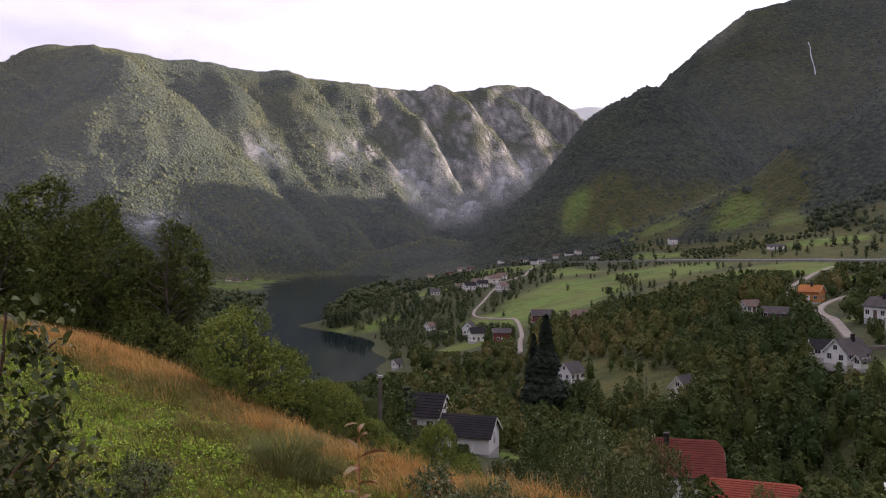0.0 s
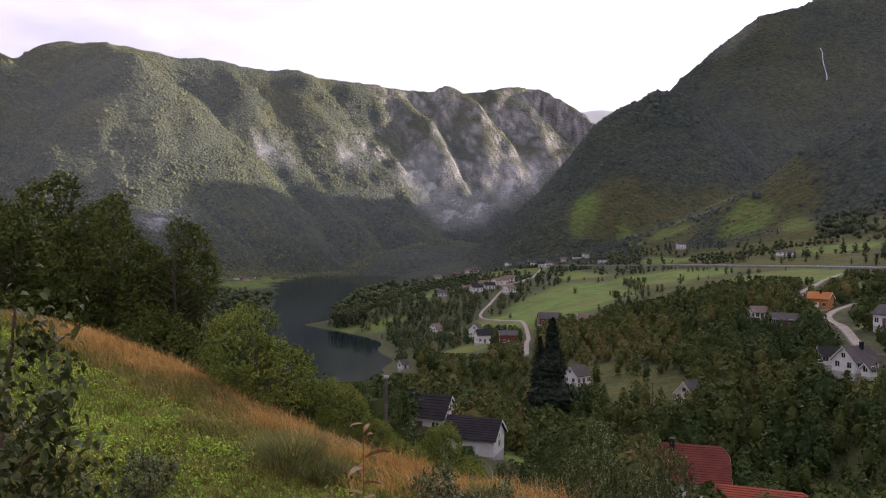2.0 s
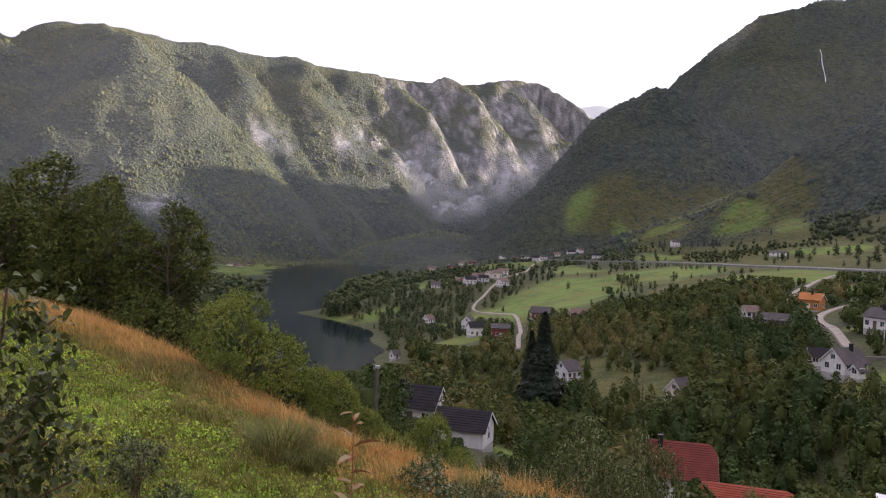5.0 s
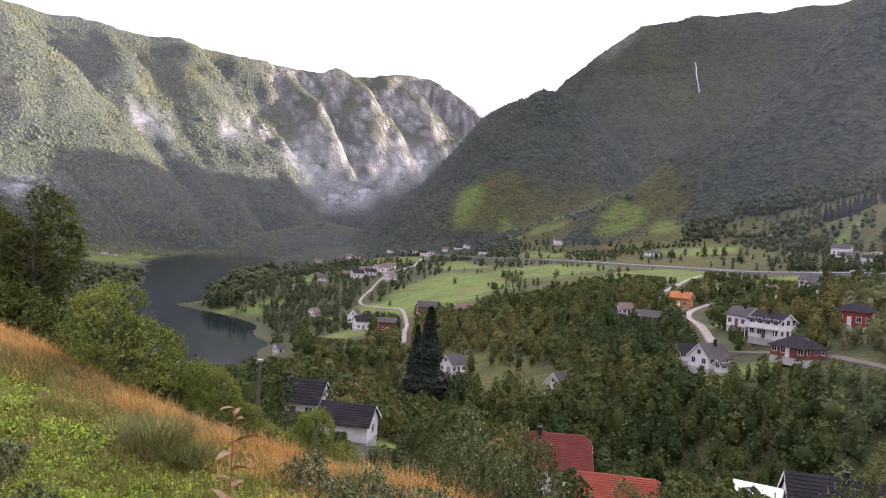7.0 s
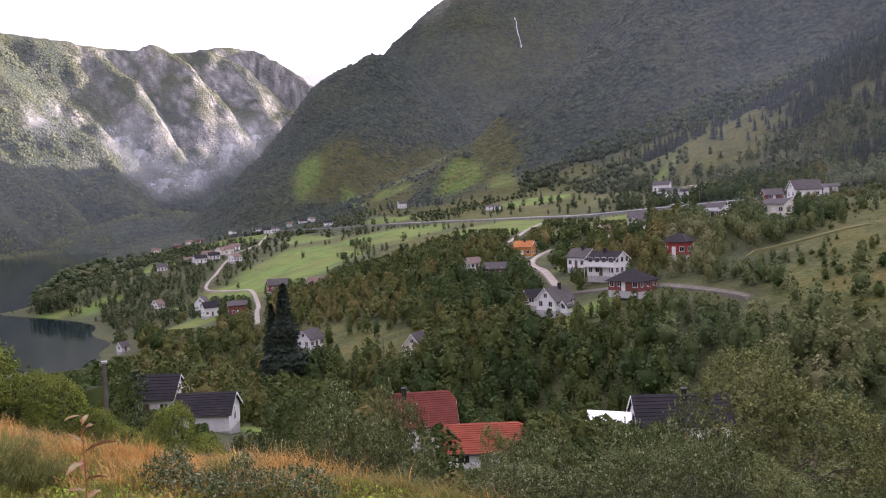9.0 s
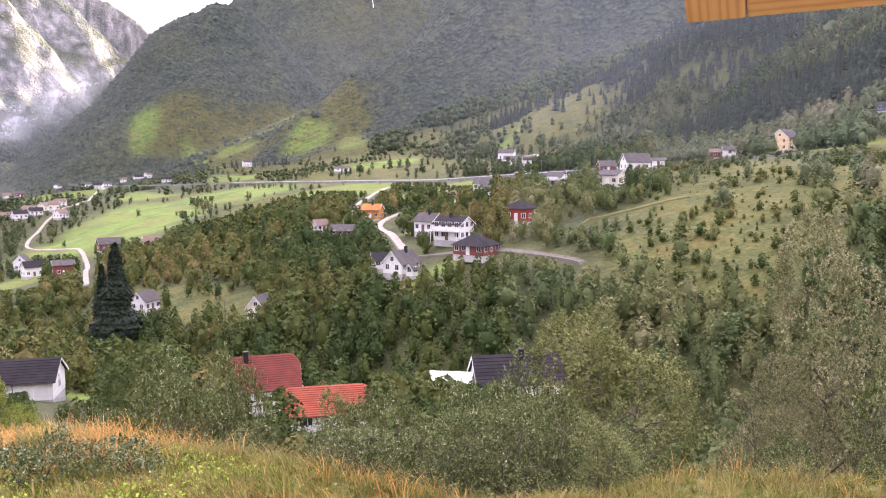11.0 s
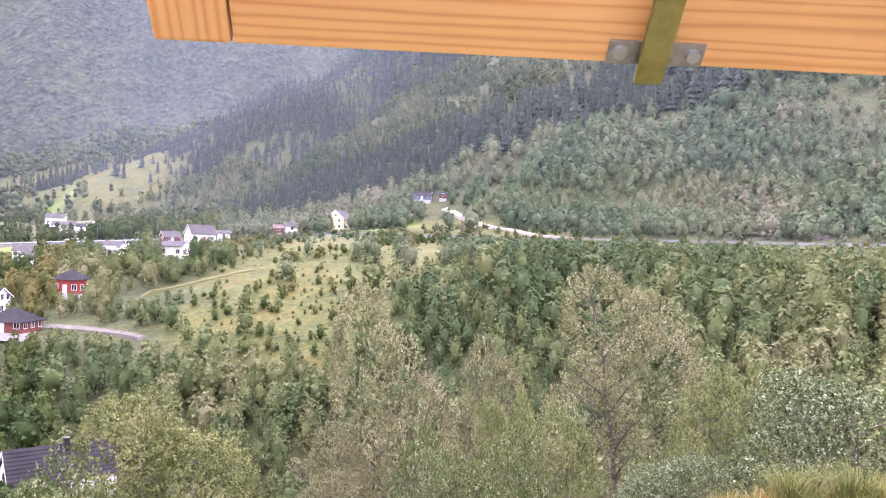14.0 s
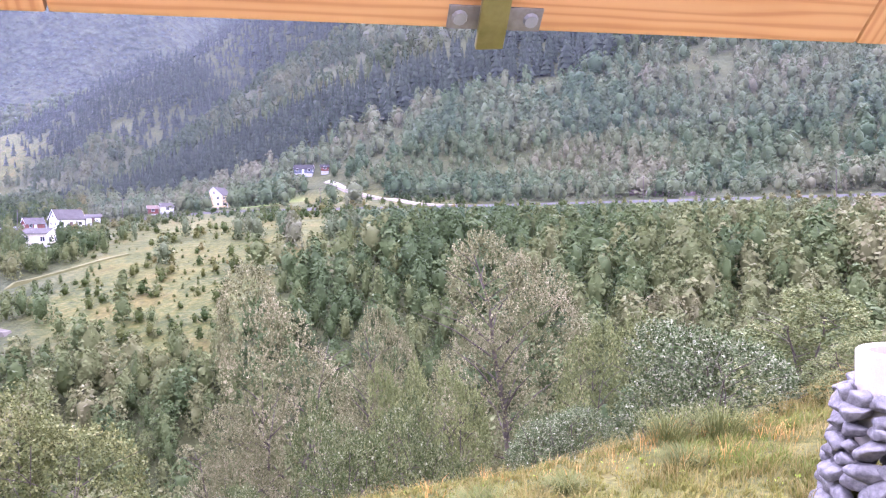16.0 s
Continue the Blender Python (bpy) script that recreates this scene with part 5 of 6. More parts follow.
for i, (az, d, L, turn) in enumerate(VILLAGE):
    w, r, word = PAINTS[(i * 2 + i // 3) % 5]
    put("house", "small distant " + word + " timber house in the valley", az, d, turn, L * 0.8, 6.0, 3.0 + (i % 3) * 0.5, 2.2, w, r, storeys=1, wins=3)


# ---- woods: real geometry joined into stuff ----
def ico(levels=0):
    bm = bmesh.new()
    bmesh.ops.create_icosphere(bm, subdivisions=levels + 1, radius=1.0)
    bmesh.ops.triangulate(bm, faces=bm.faces)
    v = np.array([q.co[:] for q in bm.verts])
    f = np.array([[q.index for q in p.verts] for p in bm.faces])
    bm.free()
    return v, f


def leafy_variant(seed, cards, size, level=0, slim=0.27, core=0.4):
    """A broadleaf tree one unit high: a lobed, pointed or rounded crown of leaf sprays round a small dense heart."""
    r = np.random.default_rng(seed)
    blunt = 0.38 + 0.13 * (seed % 3)
    cv, cf = ico(level)
    heart = cv * [slim * core, slim * core, 0.34] * (1 + 0.2 * r.normal(size=(len(cv), 1))) + [0, 0, 0.48]
    z = 0.06 + 0.94 * r.uniform(0, 1, cards)
    a = r.uniform(0, 6.283, cards)
    lobe = 1 + 0.28 * np.sin(2 * a + 9 * z + seed) + 0.20 * np.sin(3 * a - 15 * z + 2 * seed)
    wide = slim * np.sin(np.pi * np.clip(0.10 + 0.90 * z, 0, 1) ** 0.9) ** blunt
    ro = wide * lobe * np.sqrt(r.uniform(0.30, 1, cards))
    c = np.stack([ro * np.cos(a), ro * np.sin(a), z], -1)
    o = unit(np.stack([np.cos(a), np.sin(a), 0.25 + 1.3 * (z - 0.4)], -1) + 0.45 * r.normal(size=(cards, 3)))
    q, fq = sprays(c, size, o, r)
    return np.concatenate([heart, q]), np.concatenate([cf, fq + len(cv)])


def spruce_variant(seed, tiers, points):
    """A spruce one unit high: drooping ragged skirts round a stem."""
    r = np.random.default_rng(seed)
    verts, faces = [], []
    for k in range(tiers):
        z1 = 1.0 - 0.86 * (k / tiers)
        z0 = z1 - 1.35 / tiers
        rad = 0.19 * (k + 0.9) / tiers
        a = np.linspace(0, 6.283, points * 2, endpoint=False) + r.uniform(0, 1)
        rr = rad * np.where(np.arange(points * 2) % 2, 0.62, 1.0) * r.uniform(0.8, 1.2, points * 2)
        ring = np.stack([rr * np.cos(a), rr * np.sin(a), np.full(points * 2, z0) - 0.02 * r.uniform(0, 1, points * 2)], -1)
        b = sum(len(v) for v in verts)
        verts.append(np.concatenate([[[0, 0, z1]], ring]))
        i = np.arange(points * 2)
        faces.append(np.stack([np.full(points * 2, b), b + 1 + i, b + 1 + (i + 1) % (points * 2)], -1))
    return np.concatenate(verts), np.concatenate(faces)


def wood(name, label, variants, spots, mat, wide=1.0, shade=False):
    """All trees of a wood as one mesh; spots: x, y, height, turn, breadth."""
    if not len(spots):
        return
    spots = np.asarray(spots)
    z = height(spots[:, 0], spots[:, 1])
    kind = np.random.default_rng(5).integers(0, len(variants), len(spots))
    vs, fs, ks, n0 = [], [], [], 0
    hue = np.clip(0.42 + 0.34 * rough(spots[:, 0], spots[:, 1], 30, 230, 3) + 0.15 * np.random.default_rng(9).normal(size=len(spots)), 0, 1)
    for i, (v, f) in enumerate(variants):
        s = spots[kind == i]
        if not len(s):
            continue
        c, q = np.cos(s[:, 3])[:, None], np.sin(s[:, 3])[:, None]
        w = (s[:, 2] * s[:, 4] * wide)[:, None]
        X = (v[None, :, 0] * c - v[None, :, 1] * q) * w + s[:, 0:1]
        Y = (v[None, :, 0] * q + v[None, :, 1] * c) * w + s[:, 1:2]
        Z = v[None, :, 2] * s[:, 2:3] + z[kind == i][:, None] - 0.2
        vs.append(np.stack([X, Y, Z], -1).reshape(-1, 3))
        fs.append((f[None] + (np.arange(len(s)) * len(v))[:, None, None]).reshape(-1, 3) + n0)
        ks.append(np.repeat(hue[kind == i], len(v)))
        n0 += len(s) * len(v)
    me = mesh_of(name, np.concatenate(vs), np.concatenate(fs), [mat], shade)
    me.attributes.new("kin", "FLOAT", "POINT").data.foreach_set("value", np.concatenate(ks).astype(np.float32))
    tagged(new(name, me), label, "trees", kind="stuff")


def scatter(gap, a0, a1, d0, d1, seed):
    """Places about gap metres apart within a sector of the valley."""
    r = np.random.default_rng(seed)
    k = int(2 * d1 / gap) + 1
    gx, gy = np.meshgrid(np.arange(k) * gap - d1, np.arange(k) * gap - d1)
    x, y = (g.ravel() + r.uniform(-0.42, 0.42, g.size) * gap for g in (gx, gy))
    a, d = np.degrees(np.arctan2(x, y)), np.hypot(x, y)
    ok = (a > a0) & (a < a1) & (d > d0) & (d < d1)
    return x[ok], y[ok], d[ok], r


def free(x, y, margin=0.0):
    ok = np.ones(len(x), bool)
    for hx, hy, hr in HOUSES:
        ok &= np.hypot(x - hx, y - hy) > hr + margin
    rx, ry, rw = np.array(ROADS).T
    for i in range(0, len(rx), 1):
        ok &= (x - rx[i]) ** 2 + (y - ry[i]) ** 2 > rw[i] ** 2
    vy, vx, vz, vw = (np.array(c, float) for c in zip(*VALLEY))
    lake = (y > 345) & (y < 1850) & (np.abs(x - np.interp(y, vy, vx)) < np.interp(y, vy, vw) + 3)
    return ok & ~lake


def trimmed(s):
    """Trees below houses and roads are kept low, as people keep their outlook."""
    if not len(s):
        return s
    x, y, h = s[:, 0], s[:, 1], s[:, 2].copy()
    z, d = height(x, y), np.hypot(s[:, 0], s[:, 1])
    marks = [(hx, hy, hr * 0.7, 10.5 if 49 < hx < 60 and hy < 90 else 1.2, 60.0 if hy < 130 and hx < 62 else 40.0) for hx, hy, hr in HOUSES if abs(hx - 57.1) > 0.5 or hy < 100] + [(rx, ry, 3.5, 0.2, 110.0 if rw > 5 else 30.0) for rx, ry, rw in ROADS] + [(9.0, 111.0, 4.5, 0.2, 70.0)] + [(fx, fy, 15.0, 0.3, 130.0) for fx, fy in ((132, 515), (158, 470), (172, 400), (186, 305), (96, 491), (62, 407), (78, 440), (58, 549), (20, 472), (6, 374), (112, 610))] + [(ex, ey, 9.0, 0.2, 90.0) for ex, ey in ((113, 91), (121, 95), (125, 87), (132, 106), (128, 98), (140, 112))] + [(wx, wy, 18.0, -0.3, 0.8 * wy) for wx, wy in ((-32, 378), (-45, 372), (-76, 441), (-62, 541), (-52, 362), (-75, 375), (-62, 400), (-90, 420), (-100, 480), (-80, 440), (-85, 500), (-108, 540), (-120, 660), (-140, 700), (-138, 780), (-150, 850), (-160, 950), (-175, 1050), (-150, 1000), (-200, 1200), (-170, 1250), (-150, 1350))]
    mz = height(np.array([q[0] for q in marks]), np.array([q[1] for q in marks]))
    for (mx, my, mr, up, reach), zz in zip(marks, mz):
        md = math.hypot(mx, my)
        side = np.abs(x * my - y * mx) / md
        hit = (side < mr * d / md) & (d < md) & (d > md - reach)
        room = EYE + (zz + up - EYE) * d / md - z
        h[hit] = np.minimum(h[hit], room[hit])
    s[:, 2] = h
    return s[h > 1.0]


def chance(x, y):
    """How thickly trees grow."""
    f, h = inside(x, y, MEADOWS), inside(x, y, HEATHS)
    gap = smooth(-0.55, 0.05, rough(x, y, 38, 140, 3))
    open_land = np.where((x > 60) & (x < 330) & (y > 370) & (y < 1000), 0.5, 1.0)
    hedge = (np.abs(rough(x, y, 75, 143, 2)) < 0.07) & (np.hypot(x, y) > 330)
    bushy = np.where(np.hypot(x, y) > 380, np.where(np.hypot(x, y) > 900, 0.84, 0.86), 0.88)
    grown = open_land * np.clip((1 - np.where(hedge, 0.6, 0.99) * f) * (1 - bushy * h) * (0.42 + 0.42 * (np.hypot(x, y) < 330) + (0.58 - 0.42 * (np.hypot(x, y) < 330)) * gap), 0, 1)
    for (ax, ay), (bx, by), w in BELTS:
        t = np.clip(((x - ax) * (bx - ax) + (y - ay) * (by - ay)) / ((bx - ax) ** 2 + (by - ay) ** 2), 0, 1)
        near_it = np.hypot(x - ax - t * (bx - ax), y - ay - t * (by - ay)) < w * (1 + 0.5 * rough(x, y, 20, 147, 2))
        grown = np.where(near_it, 1.0, grown)
    return grown


def spruce_land(x, y):
    near_r3 = crest(x, y, RIDGES[3][0], 1.0, 1.0) > height(x, y) - 45
    near_r2 = (crest(x, y, RIDGES[2][0], 1.0, 1.0) > height(x, y) - 90) & (y > 700)
    band = crest(x, y, [(325, 290, 0), (346, 245, 0), (368, 205, 0), (402, 165, 0), (418, 106, 0), (432, 70, 0), (500, 40, 0)], 1.0, 1.0) > -34 + 12 * rough(x, y, 40, 155, 2)
    return band | (near_r3 & (x > 400)) | (near_r2 & (rough(x, y, 120, 150, 2) > -0.2))


def grow(gap, a0, a1, d0, d1, seed, tall, sparse=1.0):
    x, y, d, r = scatter(gap, a0, a1, d0, d1, seed)
    keep = (r.uniform(size=len(x)) < chance(x, y) * sparse) & free(x, y)
    for sx, sy, sw in SHOWN:
        keep &= np.hypot(x - sx, y - sy) > sw + 1.0
    x, y = x[keep], y[keep]
    k = len(x)
    hgt = tall * r.uniform(0.55, 1.3, k) * (1 + 0.25 * rough(x, y, 50, 160, 2))
    hgt = hgt * np.where((x > -60) & (x < 330) & (y > 380) & (y < 1050), 0.6, 1.0) * np.where((np.arctan2(x, y) > 1.0) & (np.hypot(x, y) > 130), 1.12, 1.0)
    return trimmed(np.stack([x, y, hgt, r.uniform(0, 6.28, k), r.uniform(0.85, 1.35, k)], -1))


close_kinds = [leafy_variant(290 + i, 1100, 0.026, 0, 0.23 + 0.035 * (i % 3)) for i in range(6)]
near_kinds = [leafy_variant(300 + i, 480, 0.038, 0, 0.23 + 0.035 * (i % 3)) for i in range(6)]
mid_kinds = [leafy_variant(320 + i, 240, 0.050, 0, 0.21 + 0.035 * (i % 3), 0.6) for i in range(9)]
back_kinds = [leafy_variant(330 + i, 120, 0.072, 0, 0.20 + 0.035 * (i % 3), 0.75) for i in range(9)]


def lumpy_variant(seed, lumps=3, loose=8):
    """A far tree: a few lobes leaning on one another, with loose sprays at the edge."""
    r = np.random.default_rng(seed)
    v, f = ico(0)
    vs, fs = [], []
    for k in range(lumps):
        c = np.array([r.normal() * 0.07, r.normal() * 0.07, 0.30 + 0.50 * k / max(1, lumps - 1)])
        s = np.array([0.23, 0.23, 0.26]) * (1.1 - 0.26 * k) * r.uniform(0.85, 1.15, 3)
        vs.append(v * s * (1 + 0.20 * r.normal(size=(len(v), 1))) + c)
        fs.append(f + k * len(v))
    o = unit(r.normal(size=(loose, 3)) * [[1, 1, 0.8]])
    q, fq = sprays(o * [[0.24, 0.24, 0.42]] + [[0, 0, 0.55]], 0.13, o, r)
    return np.concatenate(vs + [q]), np.concatenate(fs + [fq + lumps * len(v)])


far_kinds = [lumpy_variant(340 + i, 2, 14) for i in range(8)]


def tuft_variant(seed):
    """A far crown: a ragged peak of ten faces, leaning a little."""
    r = np.random.default_rng(seed)
    t = np.arange(5) * 1.2566 + r.uniform(-0.4, 0.4, 5)
    lo = np.stack([0.36 * np.cos(t), 0.36 * np.sin(t), np.full(5, -0.1)], -1)
    hi = np.stack([np.cos(t + 0.6), np.sin(t + 0.6), np.zeros(5)], -1) * r.uniform(0.12, 0.36, (5, 1)) + [[0, 0, 0.5]] + [[0, 0, 0.22]] * r.normal(size=(5, 1))
    v = np.concatenate([lo, hi, [[r.normal() * 0.1, r.normal() * 0.1, r.uniform(0.85, 1.25)]]])
    k, q = np.arange(5), (np.arange(5) + 1) % 5
    f = np.concatenate([np.stack([k, q, 5 + k], -1), np.stack([q, 5 + q, 5 + k], -1), np.stack([5 + k, 5 + q, np.full(5, 10)], -1)])
    return v, f


tiny_kinds = [tuft_variant(360 + i) for i in range(14)]
spruces = [spruce_variant(380 + i, 6, 4) for i in range(4)]

near = grow(3.4, -38, 108, 36, 120, 401, 7.5)
keep = ~((near[:, 0] > -30) & (near[:, 0] < 8) & (near[:, 1] < 75))
near = near[keep]
low = grow(2.8, -10, 108, 24, 60, 402, 1.7)
close = np.hypot(near[:, 0], near[:, 1]) < 72
# split by bearing alone: trees farther right get the paler olive leaves
rightward = np.arctan2(near[:, 0], near[:, 1]) > 0.62
wood("broadleaf_wood", "birch and alder trees below the garden slope", close_kinds, near[close & ~rightward], WOOD_MIX)
wood("broadleaf_wood", "olive birch and sallow trees below the garden slope", close_kinds, near[close & rightward], WOOD_OLIVE)
wood("broadleaf_wood", "mixed birch and alder wood in the stream hollow", near_kinds, near[~close & ~rightward], WOOD_MIX)
wood("broadleaf_wood", "olive birch wood in the upper hollow", near_kinds, near[~close & rightward], WOOD_OLIVE)
wood("undergrowth", "low bushes and saplings on the steep bank", mid_kinds[:4], low, WOOD_OLIVE, 1.5)
mid = grow(3.5, -38, 108, 120, 240, 403, 7.5)
back = grow(4.4, -38, 108, 240, 400, 409, 7.5)
rightward = np.arctan2(mid[:, 0], mid[:, 1]) > 0.62
pale = (np.arctan2(mid[:, 0], mid[:, 1]) > 0.85) & (np.hypot(mid[:, 0], mid[:, 1]) > 175)
wood("broadleaf_wood", "mixed broadleaf wood and bushes on the lower slopes", mid_kinds, mid[~pale & ~rightward], WOOD_MIX)
wood("broadleaf_wood", "olive birch wood and bushes on the right-hand slope", mid_kinds, mid[~pale & rightward], WOOD_OLIVE)
wood("broadleaf_wood", "pale green birch wood on the slope by the road", mid_kinds, mid[pale], WOOD_LIGHT)
conifer = spruce_land(back[:, 0], back[:, 1]) & (back[:, 0] > 300)
needle_back, back = back[conifer] * [1, 1, 1.45, 1, 1], back[~conifer]
pale = np.arctan2(back[:, 0], back[:, 1]) > 0.8
wood("broadleaf_wood", "mixed trees and bushes between meadows and houses", back_kinds, back[~pale], WOOD_MIX)
wood("broadleaf_wood", "pale green birch wood above the road", back_kinds, back[pale], WOOD_LIGHT)
heath_x, heath_y, _, r = scatter(2.7, 30, 100, 120, 300, 404)
hs = (inside(heath_x, heath_y, HEATHS) > 0.3) & free(heath_x, heath_y) & (rough(heath_x, heath_y, 17, 171, 3) + 0.3 * r.normal(size=len(heath_x)) > 0.18)
heath_x, heath_y = heath_x[hs], heath_y[hs]
wood("heath_bushes", "scattered low bushes on the ochre heath", back_kinds, np.stack([heath_x, heath_y, 0.6 + 2.6 * r.uniform(0, 1, len(heath_x)) ** 2, r.uniform(0, 6, len(heath_x)), r.uniform(1.2, 2.0, len(heath_x))], -1), WOOD_MIX)
verge = np.array([(rx, ry) for rx, ry, rw in ROADS if rw > 5 and math.atan2(rx, ry) > 0.95 and math.hypot(rx, ry) < 330])
verge = np.repeat(verge, 3, 0)
verge = verge - unit(verge) * r.uniform(4.0, 6.0, (len(verge), 1)) + r.normal(size=verge.shape) * 1.2
wood("roadside_bushes", "low green bushes along the edge of the hillside road", back_kinds, np.stack([verge[:, 0], verge[:, 1], r.uniform(0.5, 2.2, len(verge)), r.uniform(0, 6, len(verge)), r.uniform(1.2, 2.0, len(verge))], -1), WOOD_OLIVE)
far = np.concatenate([grow(5.6, -22, 60, 400, 640, 405, 9.0), grow(7.2, 60, 108, 400, 640, 415, 9.5), grow(7.2, -22, 108, 640, 900, 416, 9.5)])
sp = spruce_land(far[:, 0], far[:, 1])
fd = np.hypot(far[:, 0], far[:, 1]) < 620
bush_kinds = [leafy_variant(350 + i, 60, 0.10, 0, 0.22 + 0.04 * (i % 3), 0.5) for i in range(9)]
wood("hillside_wood", "broadleaf trees and hedges between the farms", bush_kinds, far[~sp & fd], WOOD_FAR)
wood("hillside_wood", "broadleaf wood covering the hillside", far_kinds, far[~sp & ~fd], WOOD_FAR)
dense = grow(7.0, 30, 100, 330, 900, 406, 10.0)
sp2 = spruce_land(dense[:, 0], dense[:, 1])
wood("spruce_wood", "dark spruce plantation along the ridge", spruces, np.concatenate([far[sp] * [1, 1, 1.4, 1, 1], dense[sp2], needle_back]), NEEDLE, 1.2)
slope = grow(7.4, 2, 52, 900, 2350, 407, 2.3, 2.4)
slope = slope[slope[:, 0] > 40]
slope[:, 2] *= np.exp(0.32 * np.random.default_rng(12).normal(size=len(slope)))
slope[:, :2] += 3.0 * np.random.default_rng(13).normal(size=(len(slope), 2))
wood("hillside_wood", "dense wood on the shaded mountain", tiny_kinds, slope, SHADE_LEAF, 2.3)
across = grow(7.0, -34, 9, 1400, 2850, 408, 3.0, 2.4)
across[:, 2] *= np.exp(0.32 * np.random.default_rng(14).normal(size=len(across)))
across[:, :2] += 3.0 * np.random.default_rng(15).normal(size=(len(across), 2))
ax, ay = across[:, 0], across[:, 1]
steep = np.hypot(height(ax + 6, ay) - height(ax - 6, ay), height(ax, ay + 6) - height(ax, ay - 6)) / 12
bare = np.degrees(np.arctan2(ax, ay)) + 14 * rough(ax, ay, 120, 181, 2) > -6
keep = ((ax < -120) | (ay > 1900)) & (height(ax, ay) < 610) & ~(bare & (steep > 0.9)) & (np.random.default_rng(3).uniform(0, 1, len(ax)) < 1.25 - height(ax, ay) / 900)
wood("mountain_wood", "mixed wood climbing the far mountain's slopes", tiny_kinds, across[keep], MOUNTAIN_LEAF, 2.2, True)

# single tall spruces
spruce = holder("spruce_tree", Matrix(), "tall dark spruce standing alone above the bushes", "tree", "single spruces")
bm = bmesh.new()
tube(bm, [(0, 0, -0.5), (0, 0, 10), (0, 0, 19.5)], [0.3, 0.2, 0.03], 7)
part("trunk", bm, BARK, spruce)
r = np.random.default_rng(411)
zz = 1.2 + 18.6 * r.uniform(0, 1, 12000) ** 1.25
zz = np.round(zz / 0.9) * 0.9 + r.normal(size=12000) * 0.16
ro = (20.2 - zz) * 0.21 * (1 + 0.22 * np.sin(np.round(zz / 0.9) * 5.1)) * np.sqrt(r.uniform(0.12, 1, 12000)) + 0.05
aa = np.round(r.uniform(0, 6.283, 12000) * 2.2) / 2.2 + np.round(zz / 0.9) * 1.3 + 0.14 * r.normal(size=12000)
pts = np.stack([ro * np.cos(aa), ro * np.sin(aa), zz - 0.32 * ro], -1)
v, f = sprays(pts, 0.55, unit(np.stack([np.cos(aa), np.sin(aa), 0.8 + 0 * aa], -1)), r)
cv, cf = spruce_variant(412, 16, 9)
f = np.concatenate([f, cf + len(v)])
v = np.concatenate([v, cv * [10.0, 10.0, 18.6]])
c = new("crown", mesh_of("crown", v, f, [NEEDLE]))
c.parent = spruce
place(spruce, 20, 8, [(26.4, 198.3, 42.8, 13.0, 0), (23.8, 203, 37.5, 8.5, 120), (2.0, 180, 30.5, 5, 30), (5.2, 176, 29.0, 4.5, 200)])

# ---- poles and wires ----
def pole(x, y, h, label, arm=True, thick=0.13):
    p = holder("utility_pole", pose(x, y, ground_z(x, y) - 0.3), label, "pole", "utility poles")
    bm = bmesh.new()
    tube(bm, [(0, 0, 0), (0, 0, h)], [thick, thick * 0.75], 8)
    part("post", bm, POLE_WOOD, p)
    if arm:
        part("crossarm", boxes((-0.9, 0.9, -0.06, 0.06, h - 0.5, h - 0.38)), POLE_WOOD, p)
    else:
        part("cap", boxes((-0.075, 0.075, -0.075, 0.075, h, h + 0.07)), STEEL, p)
    return p


pole(-1.95, 24.0, 56.0 - ground_z(-1.95, 24.0) + 0.3, "dark wooden post with a pale cap above the bushes", False, 0.08)
for x, y, h in ((228, 205, 9), (236, 128, 8), (214, 240, 9), (229, 20, 8), (231, -30, 8), (50, 190, 7), (187, 226, 8), (212, 272, 8)):
    pole(x, y, h, "weathered wooden power pole beside the road")


def cable(points, sag, label):
    pts = []
    for a, b in zip(points, points[1:]):
        for k in range(9):
            t = k / 8
            pts.append(Vector(a).lerp(Vector(b), t) - Vector((0, 0, sag * 4 * t * (1 - t))))
    bm = bmesh.new()
    tube(bm, pts, [0.035] * len(pts), 4)
    ob = part("power_line", bm, BLACK)
    tagged(ob, label, "cable", "power lines")


tops = [(228, 205, 9), (236, 128, 8), (229, 20, 8), (231, -30, 8)]
cable([(x, y, ground_z(x, y) + h - 0.7) for x, y, h in tops], 1.4, "thin sagging power line between roadside poles")
cable([(187, 226, ground_z(187, 226) + 7.3), (228, 205, ground_z(228, 205) + 8.2)], 0.6, "thin sagging power line to the roadside pole")


# ---- the open sash in front of the eye, and the wall it hangs from ----
def pine_material():
    m, n, l, s = material("oiled_pine")
    co = n.new("ShaderNodeTexCoord").outputs["Object"]
    mp = n.new("ShaderNodeMapping")
    mp.inputs["Scale"].default_value = (2.2, 34.0, 34.0)
    l.new(co, mp.inputs["Vector"])
    wave = n.new("ShaderNodeTexWave")
    wave.bands_direction = "Y"
    wave.inputs["Scale"].default_value, wave.inputs["Distortion"].default_value, wave.inputs["Detail"].default_value = 0.7, 9.0, 3.0
    l.new(mp.outputs["Vector"], wave.inputs["Vector"])
    c = ramp(n, l, wave.outputs["Fac"], [(0.1, (0.64, 0.35, 0.125)), (0.7, (0.60, 0.31, 0.10)), (0.97, (0.48, 0.215, 0.06))])
    c = mixed(n, l, 0.25, c, ramp(n, l, noise_node(n, l, 4.0), [(0.3, (0.42, 0.16, 0.05)), (0.7, (0.75, 0.42, 0.15))]))
    l.new(c, s.inputs["Base Color"])
    s.inputs["Roughness"].default_value = 0.38
    bumped(n, l, s, wave.outputs["Fac"], 0.08, 0.002)
    return m


